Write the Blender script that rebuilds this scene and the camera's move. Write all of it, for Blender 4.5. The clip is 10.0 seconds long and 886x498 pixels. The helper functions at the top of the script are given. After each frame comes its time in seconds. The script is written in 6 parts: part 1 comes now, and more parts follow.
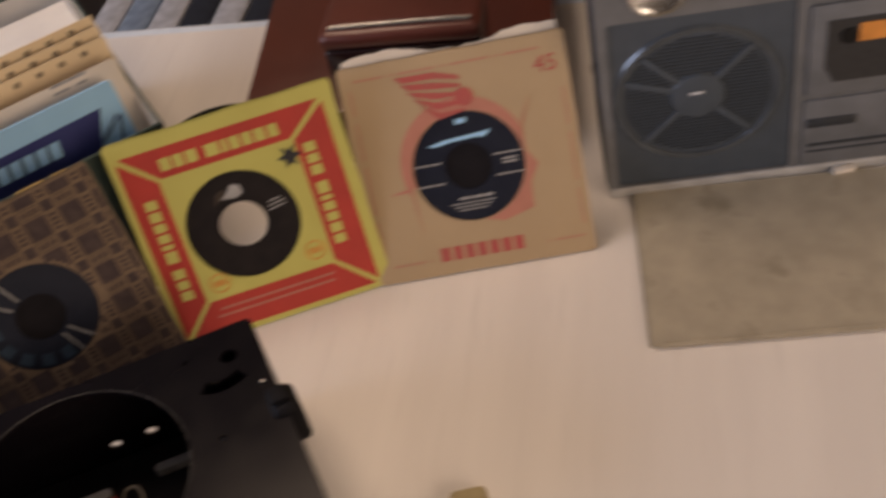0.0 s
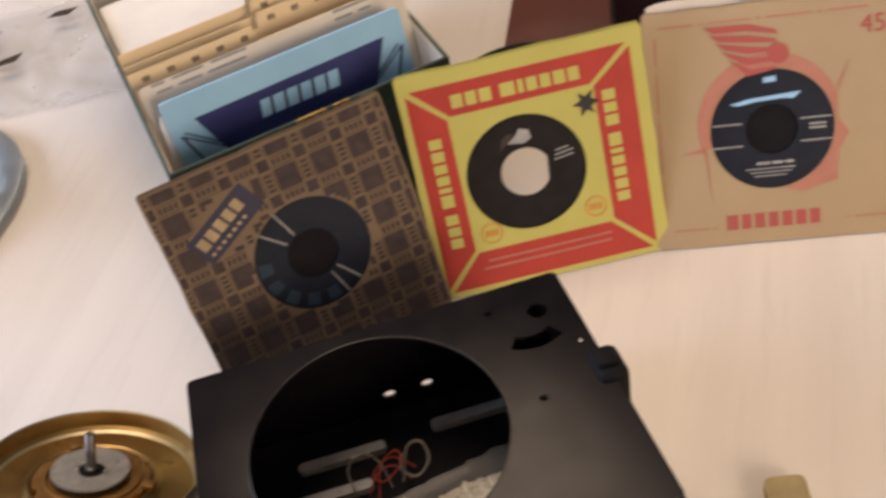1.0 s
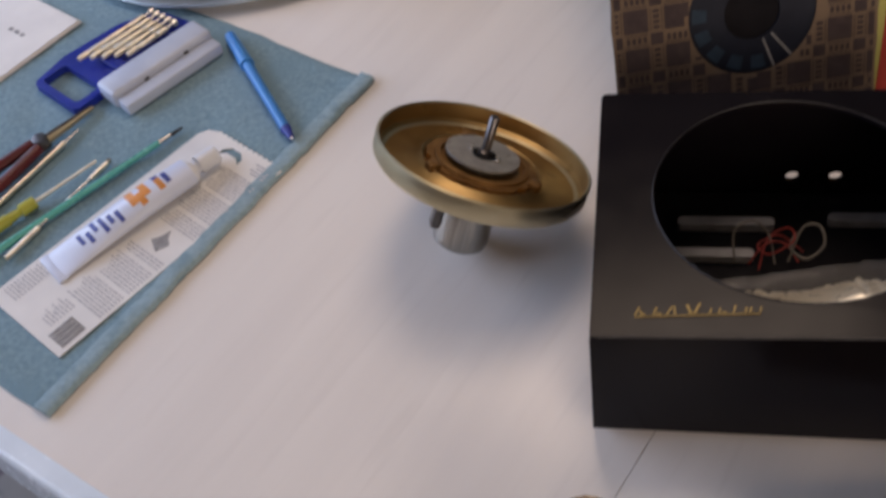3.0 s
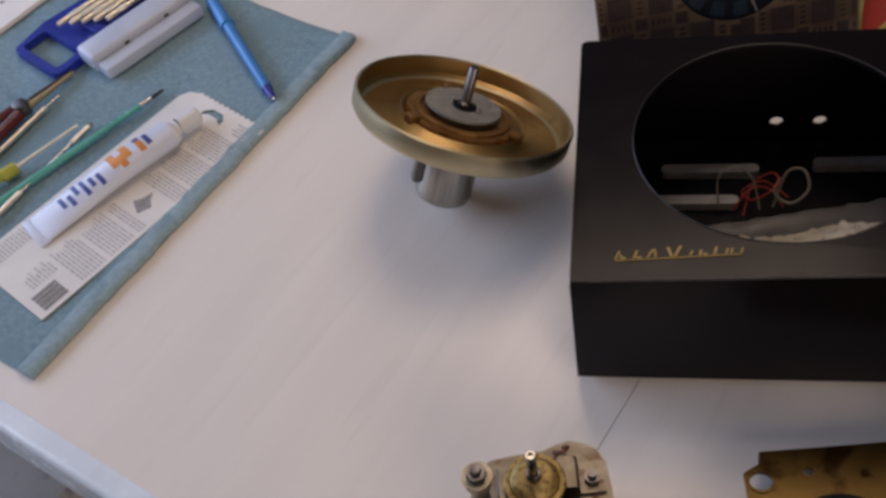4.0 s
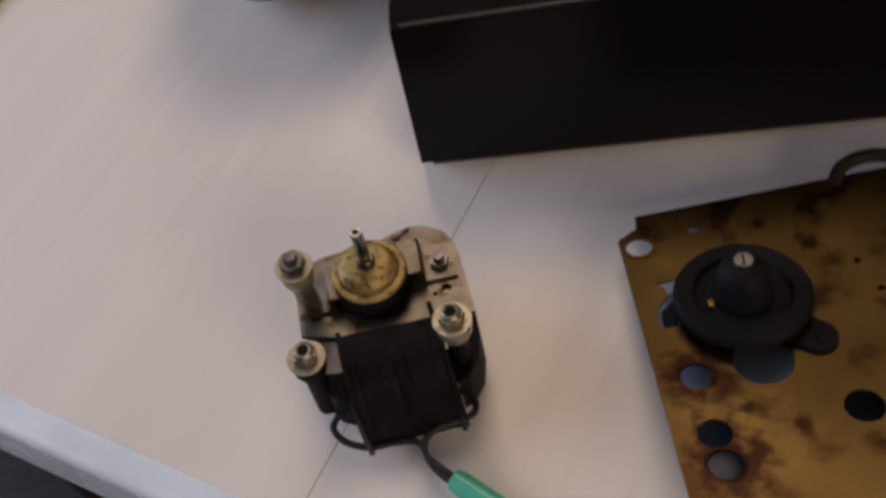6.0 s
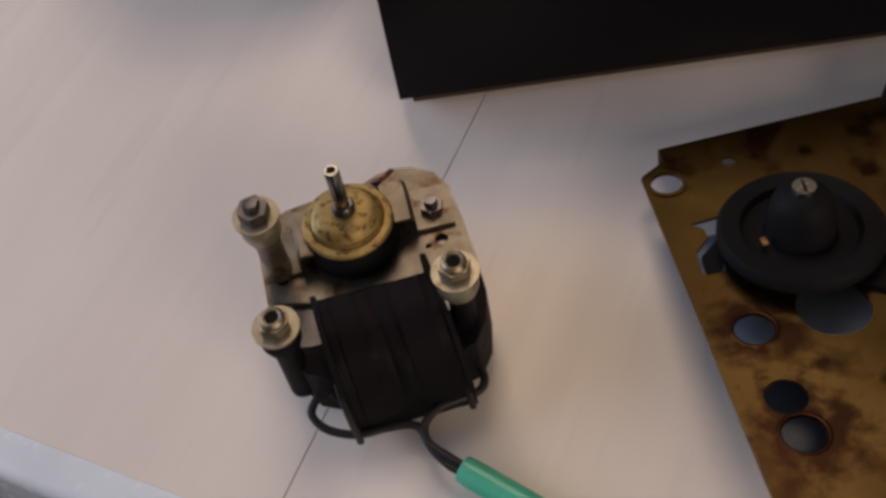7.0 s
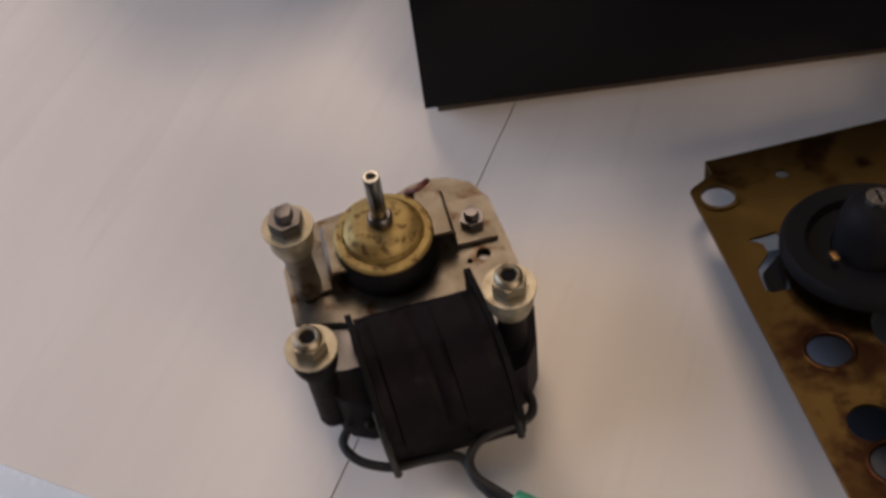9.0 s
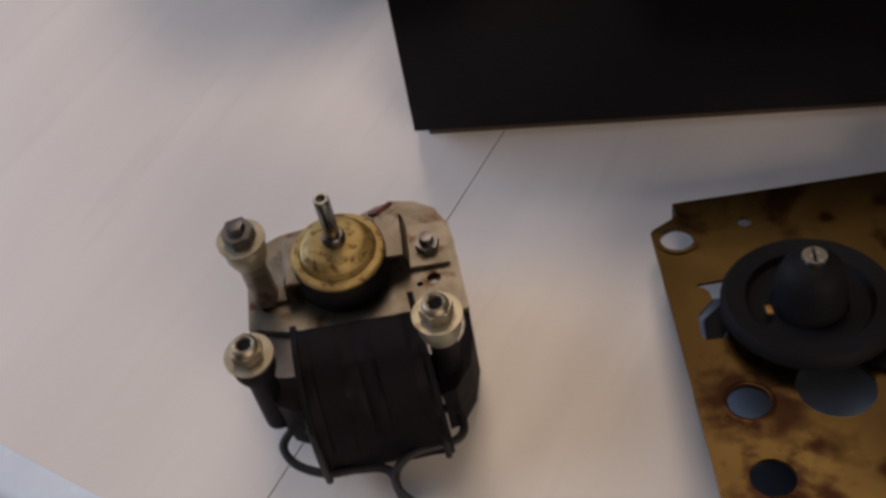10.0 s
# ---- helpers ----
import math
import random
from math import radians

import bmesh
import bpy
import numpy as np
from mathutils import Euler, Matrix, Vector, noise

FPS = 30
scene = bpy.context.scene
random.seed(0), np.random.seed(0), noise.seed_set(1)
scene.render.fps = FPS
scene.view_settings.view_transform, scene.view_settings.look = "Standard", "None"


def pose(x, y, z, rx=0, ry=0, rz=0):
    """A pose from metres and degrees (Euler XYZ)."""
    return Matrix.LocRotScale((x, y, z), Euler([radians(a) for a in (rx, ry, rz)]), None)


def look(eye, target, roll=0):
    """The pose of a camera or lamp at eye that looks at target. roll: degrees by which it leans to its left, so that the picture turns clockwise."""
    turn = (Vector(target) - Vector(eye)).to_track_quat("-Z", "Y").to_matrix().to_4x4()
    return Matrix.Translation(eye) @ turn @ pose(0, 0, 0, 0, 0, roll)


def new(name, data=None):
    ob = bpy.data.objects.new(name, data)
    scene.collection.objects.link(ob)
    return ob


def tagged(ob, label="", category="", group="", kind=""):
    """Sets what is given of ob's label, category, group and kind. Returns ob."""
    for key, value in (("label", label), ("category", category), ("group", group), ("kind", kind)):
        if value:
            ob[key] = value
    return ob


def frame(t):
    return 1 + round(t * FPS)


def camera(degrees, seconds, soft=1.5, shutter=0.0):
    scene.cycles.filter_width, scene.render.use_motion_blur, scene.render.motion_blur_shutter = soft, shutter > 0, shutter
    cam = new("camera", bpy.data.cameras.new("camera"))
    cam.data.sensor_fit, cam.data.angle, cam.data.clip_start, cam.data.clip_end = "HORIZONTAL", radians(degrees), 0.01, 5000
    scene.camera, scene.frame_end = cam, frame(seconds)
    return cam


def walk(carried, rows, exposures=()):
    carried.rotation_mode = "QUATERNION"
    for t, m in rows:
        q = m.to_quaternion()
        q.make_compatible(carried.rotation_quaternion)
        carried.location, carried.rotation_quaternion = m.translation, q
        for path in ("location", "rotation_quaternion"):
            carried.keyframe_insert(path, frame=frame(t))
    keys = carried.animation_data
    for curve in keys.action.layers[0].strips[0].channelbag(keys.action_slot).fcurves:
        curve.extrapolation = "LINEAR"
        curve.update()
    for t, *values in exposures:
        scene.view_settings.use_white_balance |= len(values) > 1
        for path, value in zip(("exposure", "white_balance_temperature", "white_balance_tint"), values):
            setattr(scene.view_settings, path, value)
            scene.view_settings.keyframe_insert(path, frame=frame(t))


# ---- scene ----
cam = camera(44.0, 10.0, soft=3.1, shutter=0.5)
PATH = [
    (0, (0.31, -0.363, 0.661), (0.525, 1.022, -0.766), -14.6),
    (0.2, (0.27, -0.335, 0.652), (0.436, 1.046, -0.784), -14.4),
    (0.5, (0.211, -0.307, 0.647), (0.334, 1.078, -0.791), -13.4),
    (0.7, (0.188, -0.289, 0.639), (0.286, 1.097, -0.798), -14.4),
    (1, (0.143, -0.282, 0.641), (0.255, 1.097, -0.804), -12.9),
    (1.2, (0.129, -0.274, 0.640), (0.194, 1.099, -0.813), -12.8),
    (1.4, (0.114, -0.280, 0.641), (0.129, 1.099, -0.808), -12.0),
    (1.5, (0.106, -0.288, 0.64), (0.094, 1.09, -0.809), -11.6),
    (1.7, (0.100, -0.293, 0.634), (0.019, 1.069, -0.828), -11.4),
    (2, (0.075, -0.306, 0.633), (-0.082, 1.045, -0.834), -10.9),
    (2.2, (0.046, -0.311, 0.632), (-0.142, 1.011, -0.856), -10.2),
    (2.5, (0.038, -0.323, 0.6), (-0.257, 0.988, -0.882), -10.8),
    (2.7, (0.028, -0.323, 0.593), (-0.297, 0.955, -0.910), -11.2),
    (3, (0.026, -0.332, 0.569), (-0.33, 0.924, -0.946), -11.2),
    (3.2, (0.028, -0.337, 0.561), (-0.334, 0.904, -0.966), -11.8),
    (4.3, (0.05, -0.341, 0.552), (-0.31, 0.885, -0.985), -12.9),
    (4.5, (0.06, -0.347, 0.549), (-0.296, 0.894, -0.978), -12.5),
    (4.8, (0.063, -0.373, 0.531), (-0.299, 0.891, -0.976), -10.1),
    (5, (0.074, -0.37, 0.527), (-0.328, 0.855, -1.002), -11.7),
    (5.2, (0.074, -0.379, 0.508), (-0.310, 0.852, -1.020), -11.2),
    (5.5, (0.072, -0.353, 0.474), (-0.240, 0.808, -1.124), -13.2),
    (5.7, (0.068, -0.350, 0.446), (-0.190, 0.816, -1.159), -12.2),
    (6, (0.063, -0.341, 0.419), (-0.148, 0.802, -1.209), -13.9),
    (6.2, (0.058, -0.332, 0.398), (-0.131, 0.799, -1.241), -14.1),
    (7.3, (0.032, -0.306, 0.334), (-0.069, 0.829, -1.309), -11.7),
    (7.5, (0.03, -0.304, 0.326), (-0.057, 0.841, -1.311), -11.0),
    (7.8, (0.027, -0.299, 0.309), (-0.037, 0.850, -1.327), -9.4),
    (8, (0.026, -0.295, 0.303), (-0.026, 0.853, -1.335), -9.1),
    (8.2, (0.022, -0.295, 0.298), (-0.008, 0.860, -1.335), -7.6),
    (8.5, (0.015, -0.294, 0.307), (-0.016, 0.854, -1.33), -7.9),
    (9, (0.007, -0.296, 0.32), (-0.026, 0.883, -1.295), -8.7),
    (9.2, (0.012, -0.296, 0.321), (-0.037, 0.900, -1.282), -8.3),
    (9.5, (0.029, -0.295, 0.328), (-0.07, 0.895, -1.277), -8.9),
    (9.7, (0.036, -0.295, 0.328), (-0.091, 0.897, -1.273), -8.2),
    (10, (0.059, -0.3, 0.333), (-0.166, 0.88, -1.265), -11.5),
]
EXPOSURES = [(0.0, -0.04, 6830, 21), (0.5, 0.42, 6800, 19), (1.0, 0.58, 6600, 17), (1.5, 0.58, 6320, 16), (2.0, 0.44, 5960, 16), (2.5, 0.04, 6040, 18), (3.0, -0.15, 6100, 19), (4.5, -0.24, 6110, 19), (5.5, -0.28, 6130, 19), (6.0, -0.26, 6280, 19), (7.5, -0.26, 6440, 19), (8.5, -0.20, 6460, 19), (10.0, -0.20, 6180, 17)]
walk(cam, [(t, look(eye, target, roll)) for t, eye, target, roll in PATH], EXPOSURES)

# ---- light: a cool window to the west, added warm light from the south-east, a warm ceiling lamp, dim sky ----
world = bpy.data.worlds.new("sky")
scene.world = world
world.use_nodes = True
wn = world.node_tree.nodes
sky = wn.new("ShaderNodeTexSky")
sky.sky_type, sky.sun_disc, sky.sun_elevation, sky.sun_rotation = "NISHITA", False, radians(35), radians(250)
world.node_tree.links.new(sky.outputs[0], wn["Background"].inputs[0])
wn["Background"].inputs[1].default_value = 0.1


def area_lamp(name, eye, target, sx, sy, watts, colour):
    data = bpy.data.lights.new(name, "AREA")
    data.shape, data.size, data.size_y, data.energy, data.color = "RECTANGLE", sx, sy, watts, colour
    ob = new(name, data)
    ob.matrix_world = look(eye, target)
    return ob


area_lamp("window_light", (-1.86, 0.5, 0.75), (0.0, 0.3, 0.2), 2.1, 1.1, 35, (0.67, 0.80, 1.0))
# warm light from the south-east, its source unseen
area_lamp("curtain_light", (1.45, -2.12, 1.02), (0.4, 0.2, 0.0), 1.4, 1.1, 34, (1.0, 0.80, 0.575))
area_lamp("ceiling_lamp_light", (0.08, 0.84, 1.6), (0.15, 0.50, 0.0), 0.74, 0.74, 13.4, (1.0, 0.78, 0.55))


# ---- materials ----
def mat(name, colour, rough=0.5, metal=0.0, second=None, scale=60.0, amount=0.5, bump=0.0, bump_scale=400.0, stretch=(1, 1, 1), spot=None, spot_scale=20.0, spot_at=0.6, coat=0.0, trans=0.0, alpha=1.0, spec=0.5):
    m = bpy.data.materials.new(name)
    m.use_nodes = True
    nt = m.node_tree
    n, ln = nt.nodes, nt.links
    b = n["Principled BSDF"]
    b.inputs["Roughness"].default_value, b.inputs["Metallic"].default_value = rough, metal
    b.inputs["Coat Weight"].default_value, b.inputs["Transmission Weight"].default_value = coat, trans
    b.inputs["Alpha"].default_value, b.inputs["Specular IOR Level"].default_value = alpha, spec
    co = n.new("ShaderNodeTexCoord")
    mp = n.new("ShaderNodeMapping")
    mp.inputs["Scale"].default_value = stretch
    ln.new(co.outputs["Object"], mp.inputs[0])

    def noise_of(sc, detail=5.0):
        t = n.new("ShaderNodeTexNoise")
        t.inputs["Scale"].default_value, t.inputs["Detail"].default_value = sc, detail
        ln.new(mp.outputs[0], t.inputs["Vector"])
        return t

    if second is None:
        second = [c * 0.72 for c in colour]
    big = noise_of(scale)
    ramp = n.new("ShaderNodeValToRGB")
    ramp.color_ramp.elements[0].position, ramp.color_ramp.elements[1].position = 0.5 - 0.35 * amount, 0.5 + 0.35 * amount
    ramp.color_ramp.elements[0].color, ramp.color_ramp.elements[1].color = (*second, 1), (*colour, 1)
    ln.new(big.outputs[0], ramp.inputs[0])
    out = ramp.outputs[0]
    if spot is not None:
        sp = noise_of(spot_scale, 8.0)
        r2 = n.new("ShaderNodeValToRGB")
        r2.color_ramp.elements[0].position, r2.color_ramp.elements[1].position = spot_at, spot_at + 0.12
        ln.new(sp.outputs[0], r2.inputs[0])
        mx = n.new("ShaderNodeMix")
        mx.data_type = "RGBA"
        ln.new(r2.outputs[0], mx.inputs[0])
        ln.new(out, mx.inputs[6])
        mx.inputs[7].default_value = (*spot, 1)
        out = mx.outputs[2]
    ln.new(out, b.inputs["Base Color"])
    rr = n.new("ShaderNodeMapRange")
    rr.inputs[3].default_value, rr.inputs[4].default_value = max(0.02, rough - 0.08), min(1.0, rough + 0.1)
    fine = noise_of(scale * 4.3)
    ln.new(fine.outputs[0], rr.inputs[0])
    ln.new(rr.outputs[0], b.inputs["Roughness"])
    if bump > 0:
        bt = noise_of(bump_scale)
        bp = n.new("ShaderNodeBump")
        bp.inputs["Strength"].default_value, bp.inputs["Distance"].default_value = bump, 0.001
        ln.new(bt.outputs[0], bp.inputs["Height"])
        ln.new(bp.outputs[0], b.inputs["Normal"])
    return m


M_TABLE = mat("whitewashed_laminate", (0.82, 0.78, 0.735), 0.36, second=(0.715, 0.675, 0.64), scale=24, amount=0.9, stretch=(1, 0.09, 1), bump=0.06, bump_scale=60, spot=(0.745, 0.705, 0.665), spot_scale=110, spot_at=0.55)
M_TRIM = mat("table_edge_trim", (0.78, 0.87, 0.97), 0.24, scale=30, second=(0.68, 0.77, 0.87))
M_DARKWOOD = mat("dark_wood", (0.035, 0.02, 0.014), 0.4, second=(0.015, 0.009, 0.007), scale=20, stretch=(1, 8, 1))
M_FLOOR = mat("dark_floor_boards", (0.03, 0.02, 0.016), 0.6, second=(0.016, 0.011, 0.009), scale=8, stretch=(1, 9, 1))
M_WALL = mat("tan_wall_paint", (0.30, 0.24, 0.175), 0.8, scale=5, second=(0.27, 0.215, 0.155), bump=0.1, bump_scale=120)
M_CEIL = mat("dull_white_ceiling_paint", (0.36, 0.335, 0.30), 0.85, scale=5, bump=0.1, bump_scale=90)
M_BLACK = mat("black_satin_paint", (0.0062, 0.0050, 0.0070), 0.19, second=(0.0050, 0.0042, 0.0058), scale=9, spec=0.12)
M_INSIDE = mat("black_inside", (0.012, 0.0110, 0.014), 0.75, second=(0.009, 0.0085, 0.011), scale=60, spec=0.12)
M_PLINTH = mat("brown_wood_base", (0.045, 0.030, 0.019), 0.6, scale=60, stretch=(1, 6, 1))
M_GILT = mat("gilt_lettering", (0.34, 0.25, 0.09), 0.5, 0.7, scale=200)
M_GOLD = mat("gold_lacquered_steel", (0.45, 0.31, 0.13), 0.42, 1.0, second=(0.34, 0.225, 0.09), scale=25, spot=(0.2, 0.125, 0.045), spot_scale=45, spot_at=0.62, bump=0.04, bump_scale=300)
M_GOLDRIM = mat("pale_gold_rim", (0.62, 0.55, 0.37), 0.38, 1.0, second=(0.49, 0.43, 0.28), scale=30, spot=(0.3, 0.24, 0.13), spot_scale=60, spot_at=0.68)
M_RUSTGOLD = mat("rusty_gold_hub", (0.36, 0.20, 0.065), 0.5, 0.8, second=(0.22, 0.115, 0.036), scale=60, spot=(0.13, 0.06, 0.02), spot_scale=110, spot_at=0.62, bump=0.1, bump_scale=400)
M_ZINC = mat("grey_zinc_plate", (0.40, 0.39, 0.37), 0.5, 0.6, second=(0.29, 0.285, 0.27), scale=120, spot=(0.2, 0.18, 0.15), spot_scale=160, spot_at=0.6)
M_STEEL = mat("bright_steel", (0.66, 0.65, 0.63), 0.24, 1.0, second=(0.5, 0.49, 0.47), scale=150)
M_DARKSTEEL = mat("dark_steel", (0.16, 0.15, 0.15), 0.35, 1.0, scale=150)
M_TRAY = mat("brushed_tray_metal", (0.72, 0.81, 0.88), 0.38, 1.0, second=(0.64, 0.73, 0.80), scale=20, bump=0.05, bump_scale=40)
M_BRASS = mat("tarnished_brass", (0.160, 0.106, 0.035), 0.36, 1.0, second=(0.082, 0.050, 0.018), scale=16, spot=(0.042, 0.022, 0.010), spot_scale=38, spot_at=0.545, bump=0.08, bump_scale=250)
M_RUBBER = mat("black_rubber", (0.008, 0.008, 0.0105), 0.6, second=(0.009, 0.0085, 0.009), scale=120, bump=0.15, bump_scale=700, spec=0.09)
M_PLATE = mat("oxidised_motor_plate", (0.25, 0.225, 0.185), 0.44, 0.85, second=(0.145, 0.122, 0.09), scale=90, spot=(0.09, 0.05, 0.026), spot_scale=130, spot_at=0.55, bump=0.12, bump_scale=500)
M_NUT = mat("worn_gilt_nut", (0.46, 0.41, 0.31), 0.48, 0.95, second=(0.27, 0.23, 0.16), scale=200, spot=(0.08, 0.065, 0.04), spot_scale=260, spot_at=0.58)
M_WASHER = mat("dull_pale_washer", (0.40, 0.365, 0.28), 0.42, 0.8, second=(0.29, 0.26, 0.19), scale=160, spot=(0.2, 0.16, 0.10), spot_scale=200, spot_at=0.6)
M_BEARING = mat("spotted_brass_bearing", (0.46, 0.34, 0.125), 0.55, 0.55, second=(0.32, 0.225, 0.080), scale=150, spot=(0.15, 0.09, 0.03), spot_scale=360, spot_at=0.52)
M_COIL = mat("black_coil_tape", (0.0055, 0.0045, 0.0070), 0.58, second=(0.0085, 0.0065, 0.0085), scale=55, amount=0.7, bump=0.5, bump_scale=160, spec=0.10, spot=(0.015, 0.010, 0.011), spot_scale=70, spot_at=0.62)
M_WIRE = mat("black_cloth_wire", (0.011, 0.011, 0.012), 0.5, scale=300)
# blue grey of the table in shade, as seen through the deck holes
M_TABLESHADE = mat("blue_grey_table_shade", (0.24, 0.29, 0.36), 0.6, second=(0.19, 0.23, 0.29), scale=60)
M_CABLE = mat("dark_brown_cable", (0.020, 0.012, 0.009), 0.7, scale=120, spec=0.2)
M_GREEN = mat("mint_green_plastic", (0.08, 0.50, 0.34), 0.32, scale=80, second=(0.06, 0.43, 0.29))
M_TAN = mat("tan_kraft_paper", (0.238, 0.174, 0.120), 0.85, second=(0.197, 0.143, 0.099), scale=22, amount=0.9, bump=0.15, bump_scale=200, spec=0.2)
M_TANEDGE = mat("worn_paper_edge", (0.56, 0.42, 0.25), 0.85, scale=60)
M_MERC = mat("beige_kraft_paper", (0.45, 0.335, 0.205), 0.8, second=(0.40, 0.295, 0.18), scale=18, amount=0.9, bump=0.12, bump_scale=160)
M_SQ = mat("brown_print_ink", (0.058, 0.043, 0.045), 0.8, second=(0.084, 0.062, 0.060), scale=150, spec=0.2)
M_NAVYINK = mat("navy_print_ink", (0.022, 0.022, 0.055), 0.6, second=(0.035, 0.033, 0.07), scale=120)
M_YELLOW = mat("chartreuse_paper", (0.56, 0.53, 0.14), 0.72, second=(0.49, 0.455, 0.115), scale=20, amount=0.9, bump=0.1, bump_scale=160)
M_RED = mat("red_print_ink", (0.48, 0.043, 0.028), 0.65, second=(0.41, 0.037, 0.025), scale=40)
M_PINK = mat("pink_print_ink", (0.48, 0.205, 0.15), 0.75, second=(0.43, 0.18, 0.13), scale=60)
M_PINKRED = mat("rose_print_ink", (0.44, 0.088, 0.080), 0.75, second=(0.39, 0.10, 0.085), scale=90)
M_VINYL = mat("black_vinyl", (0.006, 0.006, 0.007), 0.34, scale=60, spec=0.25)
M_LABELBLACK = mat("black_record_label", (0.012, 0.010, 0.011), 0.6, second=(0.020, 0.016, 0.016), scale=60, spec=0.15)
M_LABELBLUE = mat("dark_blue_record_label", (0.008, 0.011, 0.024), 0.5, second=(0.013, 0.017, 0.032), scale=60, spec=0.2)
M_LABELTEAL = mat("pale_blue_label_print", (0.03, 0.055, 0.09), 0.6, scale=90, spec=0.2)
M_SILVERINK = mat("silver_label_print", (0.42, 0.42, 0.42), 0.55, scale=90)
M_CREAM = mat("cream_paper", (0.74, 0.68, 0.60), 0.8, second=(0.68, 0.62, 0.54), scale=20)
M_WHITE = mat("white_paper", (0.78, 0.77, 0.75), 0.75, second=(0.7, 0.69, 0.68), scale=25)
M_INKGREY = mat("grey_print_ink", (0.33, 0.33, 0.34), 0.75, scale=200)
M_INKBLACK = mat("black_print_ink", (0.03, 0.03, 0.032), 0.7, scale=200)
M_SKYBLUE = mat("sky_blue_paper", (0.34, 0.63, 0.90), 0.66, second=(0.30, 0.57, 0.84), scale=20)
M_NAVY = mat("deep_navy_paper", (0.018, 0.026, 0.14), 0.6, second=(0.024, 0.034, 0.16), scale=30)
M_CARD = mat("manila_card", (0.78, 0.63, 0.41), 0.8, second=(0.69, 0.55, 0.35), scale=25, amount=0.8)
M_GREENEDGE = mat("dark_green_case_cloth", (0.03, 0.06, 0.055), 0.6, second=(0.05, 0.075, 0.06), scale=120, bump=0.2, bump_scale=900)
M_TOWEL = mat("teal_grey_towel", (0.275, 0.395, 0.46), 0.97, second=(0.135, 0.225, 0.275), scale=260, amount=1.0, bump=1.0, bump_scale=420, spot=(0.19, 0.295, 0.355), spot_scale=20, spot_at=0.52, spec=0.1)
M_HEM = mat("pale_towel_hem", (0.345, 0.455, 0.51), 0.97, second=(0.215, 0.315, 0.365), scale=220, amount=1.0, bump=1.0, bump_scale=420, spot=(0.22, 0.32, 0.37), spot_scale=60, spot_at=0.55, spec=0.1)
M_BLUE = mat("translucent_blue_plastic", (0.055, 0.25, 0.62), 0.42, second=(0.04, 0.20, 0.54), scale=40)
M_DEEPBLUE = mat("deep_blue_plastic", (0.01, 0.025, 0.30), 0.35, second=(0.008, 0.02, 0.22), scale=40)
M_CLEARGREY = mat("frosted_white_plastic", (0.50, 0.55, 0.66), 0.35, scale=40, second=(0.43, 0.48, 0.6))
M_WHITEPLASTIC = mat("white_plastic", (0.72, 0.74, 0.78), 0.38, scale=40, second=(0.66, 0.68, 0.72))
M_TUBE = mat("white_tube_laminate", (0.64, 0.69, 0.83), 0.3, second=(0.58, 0.63, 0.77), scale=40)
M_MILKY = mat("milky_bottle_plastic", (0.56, 0.68, 0.86), 0.35, second=(0.48, 0.60, 0.79), scale=40)
M_ORANGE = mat("orange_print", (0.75, 0.30, 0.06), 0.5, scale=60)
M_BLUEINK = mat("blue_print", (0.05, 0.07, 0.30), 0.5, scale=60)
M_MIDBLUEINK = mat("mid_blue_print", (0.14, 0.28, 0.62), 0.5, scale=60)
M_REDPLASTIC = mat("red_plastic", (0.55, 0.03, 0.03), 0.35, scale=40)
M_MAROON = mat("maroon_handle_plastic", (0.10, 0.012, 0.014), 0.3, scale=40)
M_YELLOWPLASTIC = mat("yellow_clear_plastic", (0.42, 0.42, 0.06), 0.25, scale=40)
M_MAHOGANY = mat("red_brown_bakelite", (0.115, 0.028, 0.018), 0.36, second=(0.085, 0.021, 0.014), scale=12, coat=0.2)
M_DARKMAROON = mat("dark_maroon_gloss", (0.035, 0.012, 0.012), 0.12, scale=20, coat=0.6)
M_BOOMGREY = mat("grey_radio_plastic", (0.060, 0.078, 0.104), 0.40, second=(0.050, 0.066, 0.088), scale=60, bump=0.08, bump_scale=900)
M_GRILLE = mat("dark_grille_metal", (0.050, 0.060, 0.074), 0.4, 0.3, scale=200)
M_RIMGLOSS = mat("glossy_grey_rim", (0.11, 0.13, 0.155), 0.2, 0.4, scale=60)
M_BOOMDARK = mat("dark_radio_plastic", (0.030, 0.036, 0.046), 0.45, second=(0.022, 0.027, 0.035), scale=60)
M_BOOMSILVER = mat("silver_radio_paint", (0.19, 0.20, 0.22), 0.40, 0.3, second=(0.155, 0.165, 0.18), scale=60)
M_BOOMSTRIP = mat("pale_metal_strip", (0.68, 0.69, 0.70), 0.35, 0.4, scale=60)
M_BEIGECARD = mat("grey_beige_folder", (0.45, 0.40, 0.31), 0.8, second=(0.31, 0.275, 0.21), scale=45, amount=1.0, bump=0.3, bump_scale=90, spot=(0.25, 0.22, 0.165), spot_scale=22, spot_at=0.56)
M_KHAKI = mat("khaki_block", (0.42, 0.34, 0.18), 0.65, scale=60)
M_COPPER = mat("copper_coil", (0.13, 0.035, 0.025), 0.5, 0.4, scale=300, stretch=(1, 1, 12))
M_REDWIRE = mat("red_wire", (0.40, 0.05, 0.04), 0.5, scale=100)
M_GREYWIRE = mat("grey_wire", (0.25, 0.23, 0.20), 0.5, scale=100)
M_FLORAL = mat("floral_fabric", (0.30, 0.33, 0.38), 0.9, second=(0.42, 0.44, 0.46), scale=14, spot=(0.10, 0.07, 0.14), spot_scale=24, spot_at=0.55)
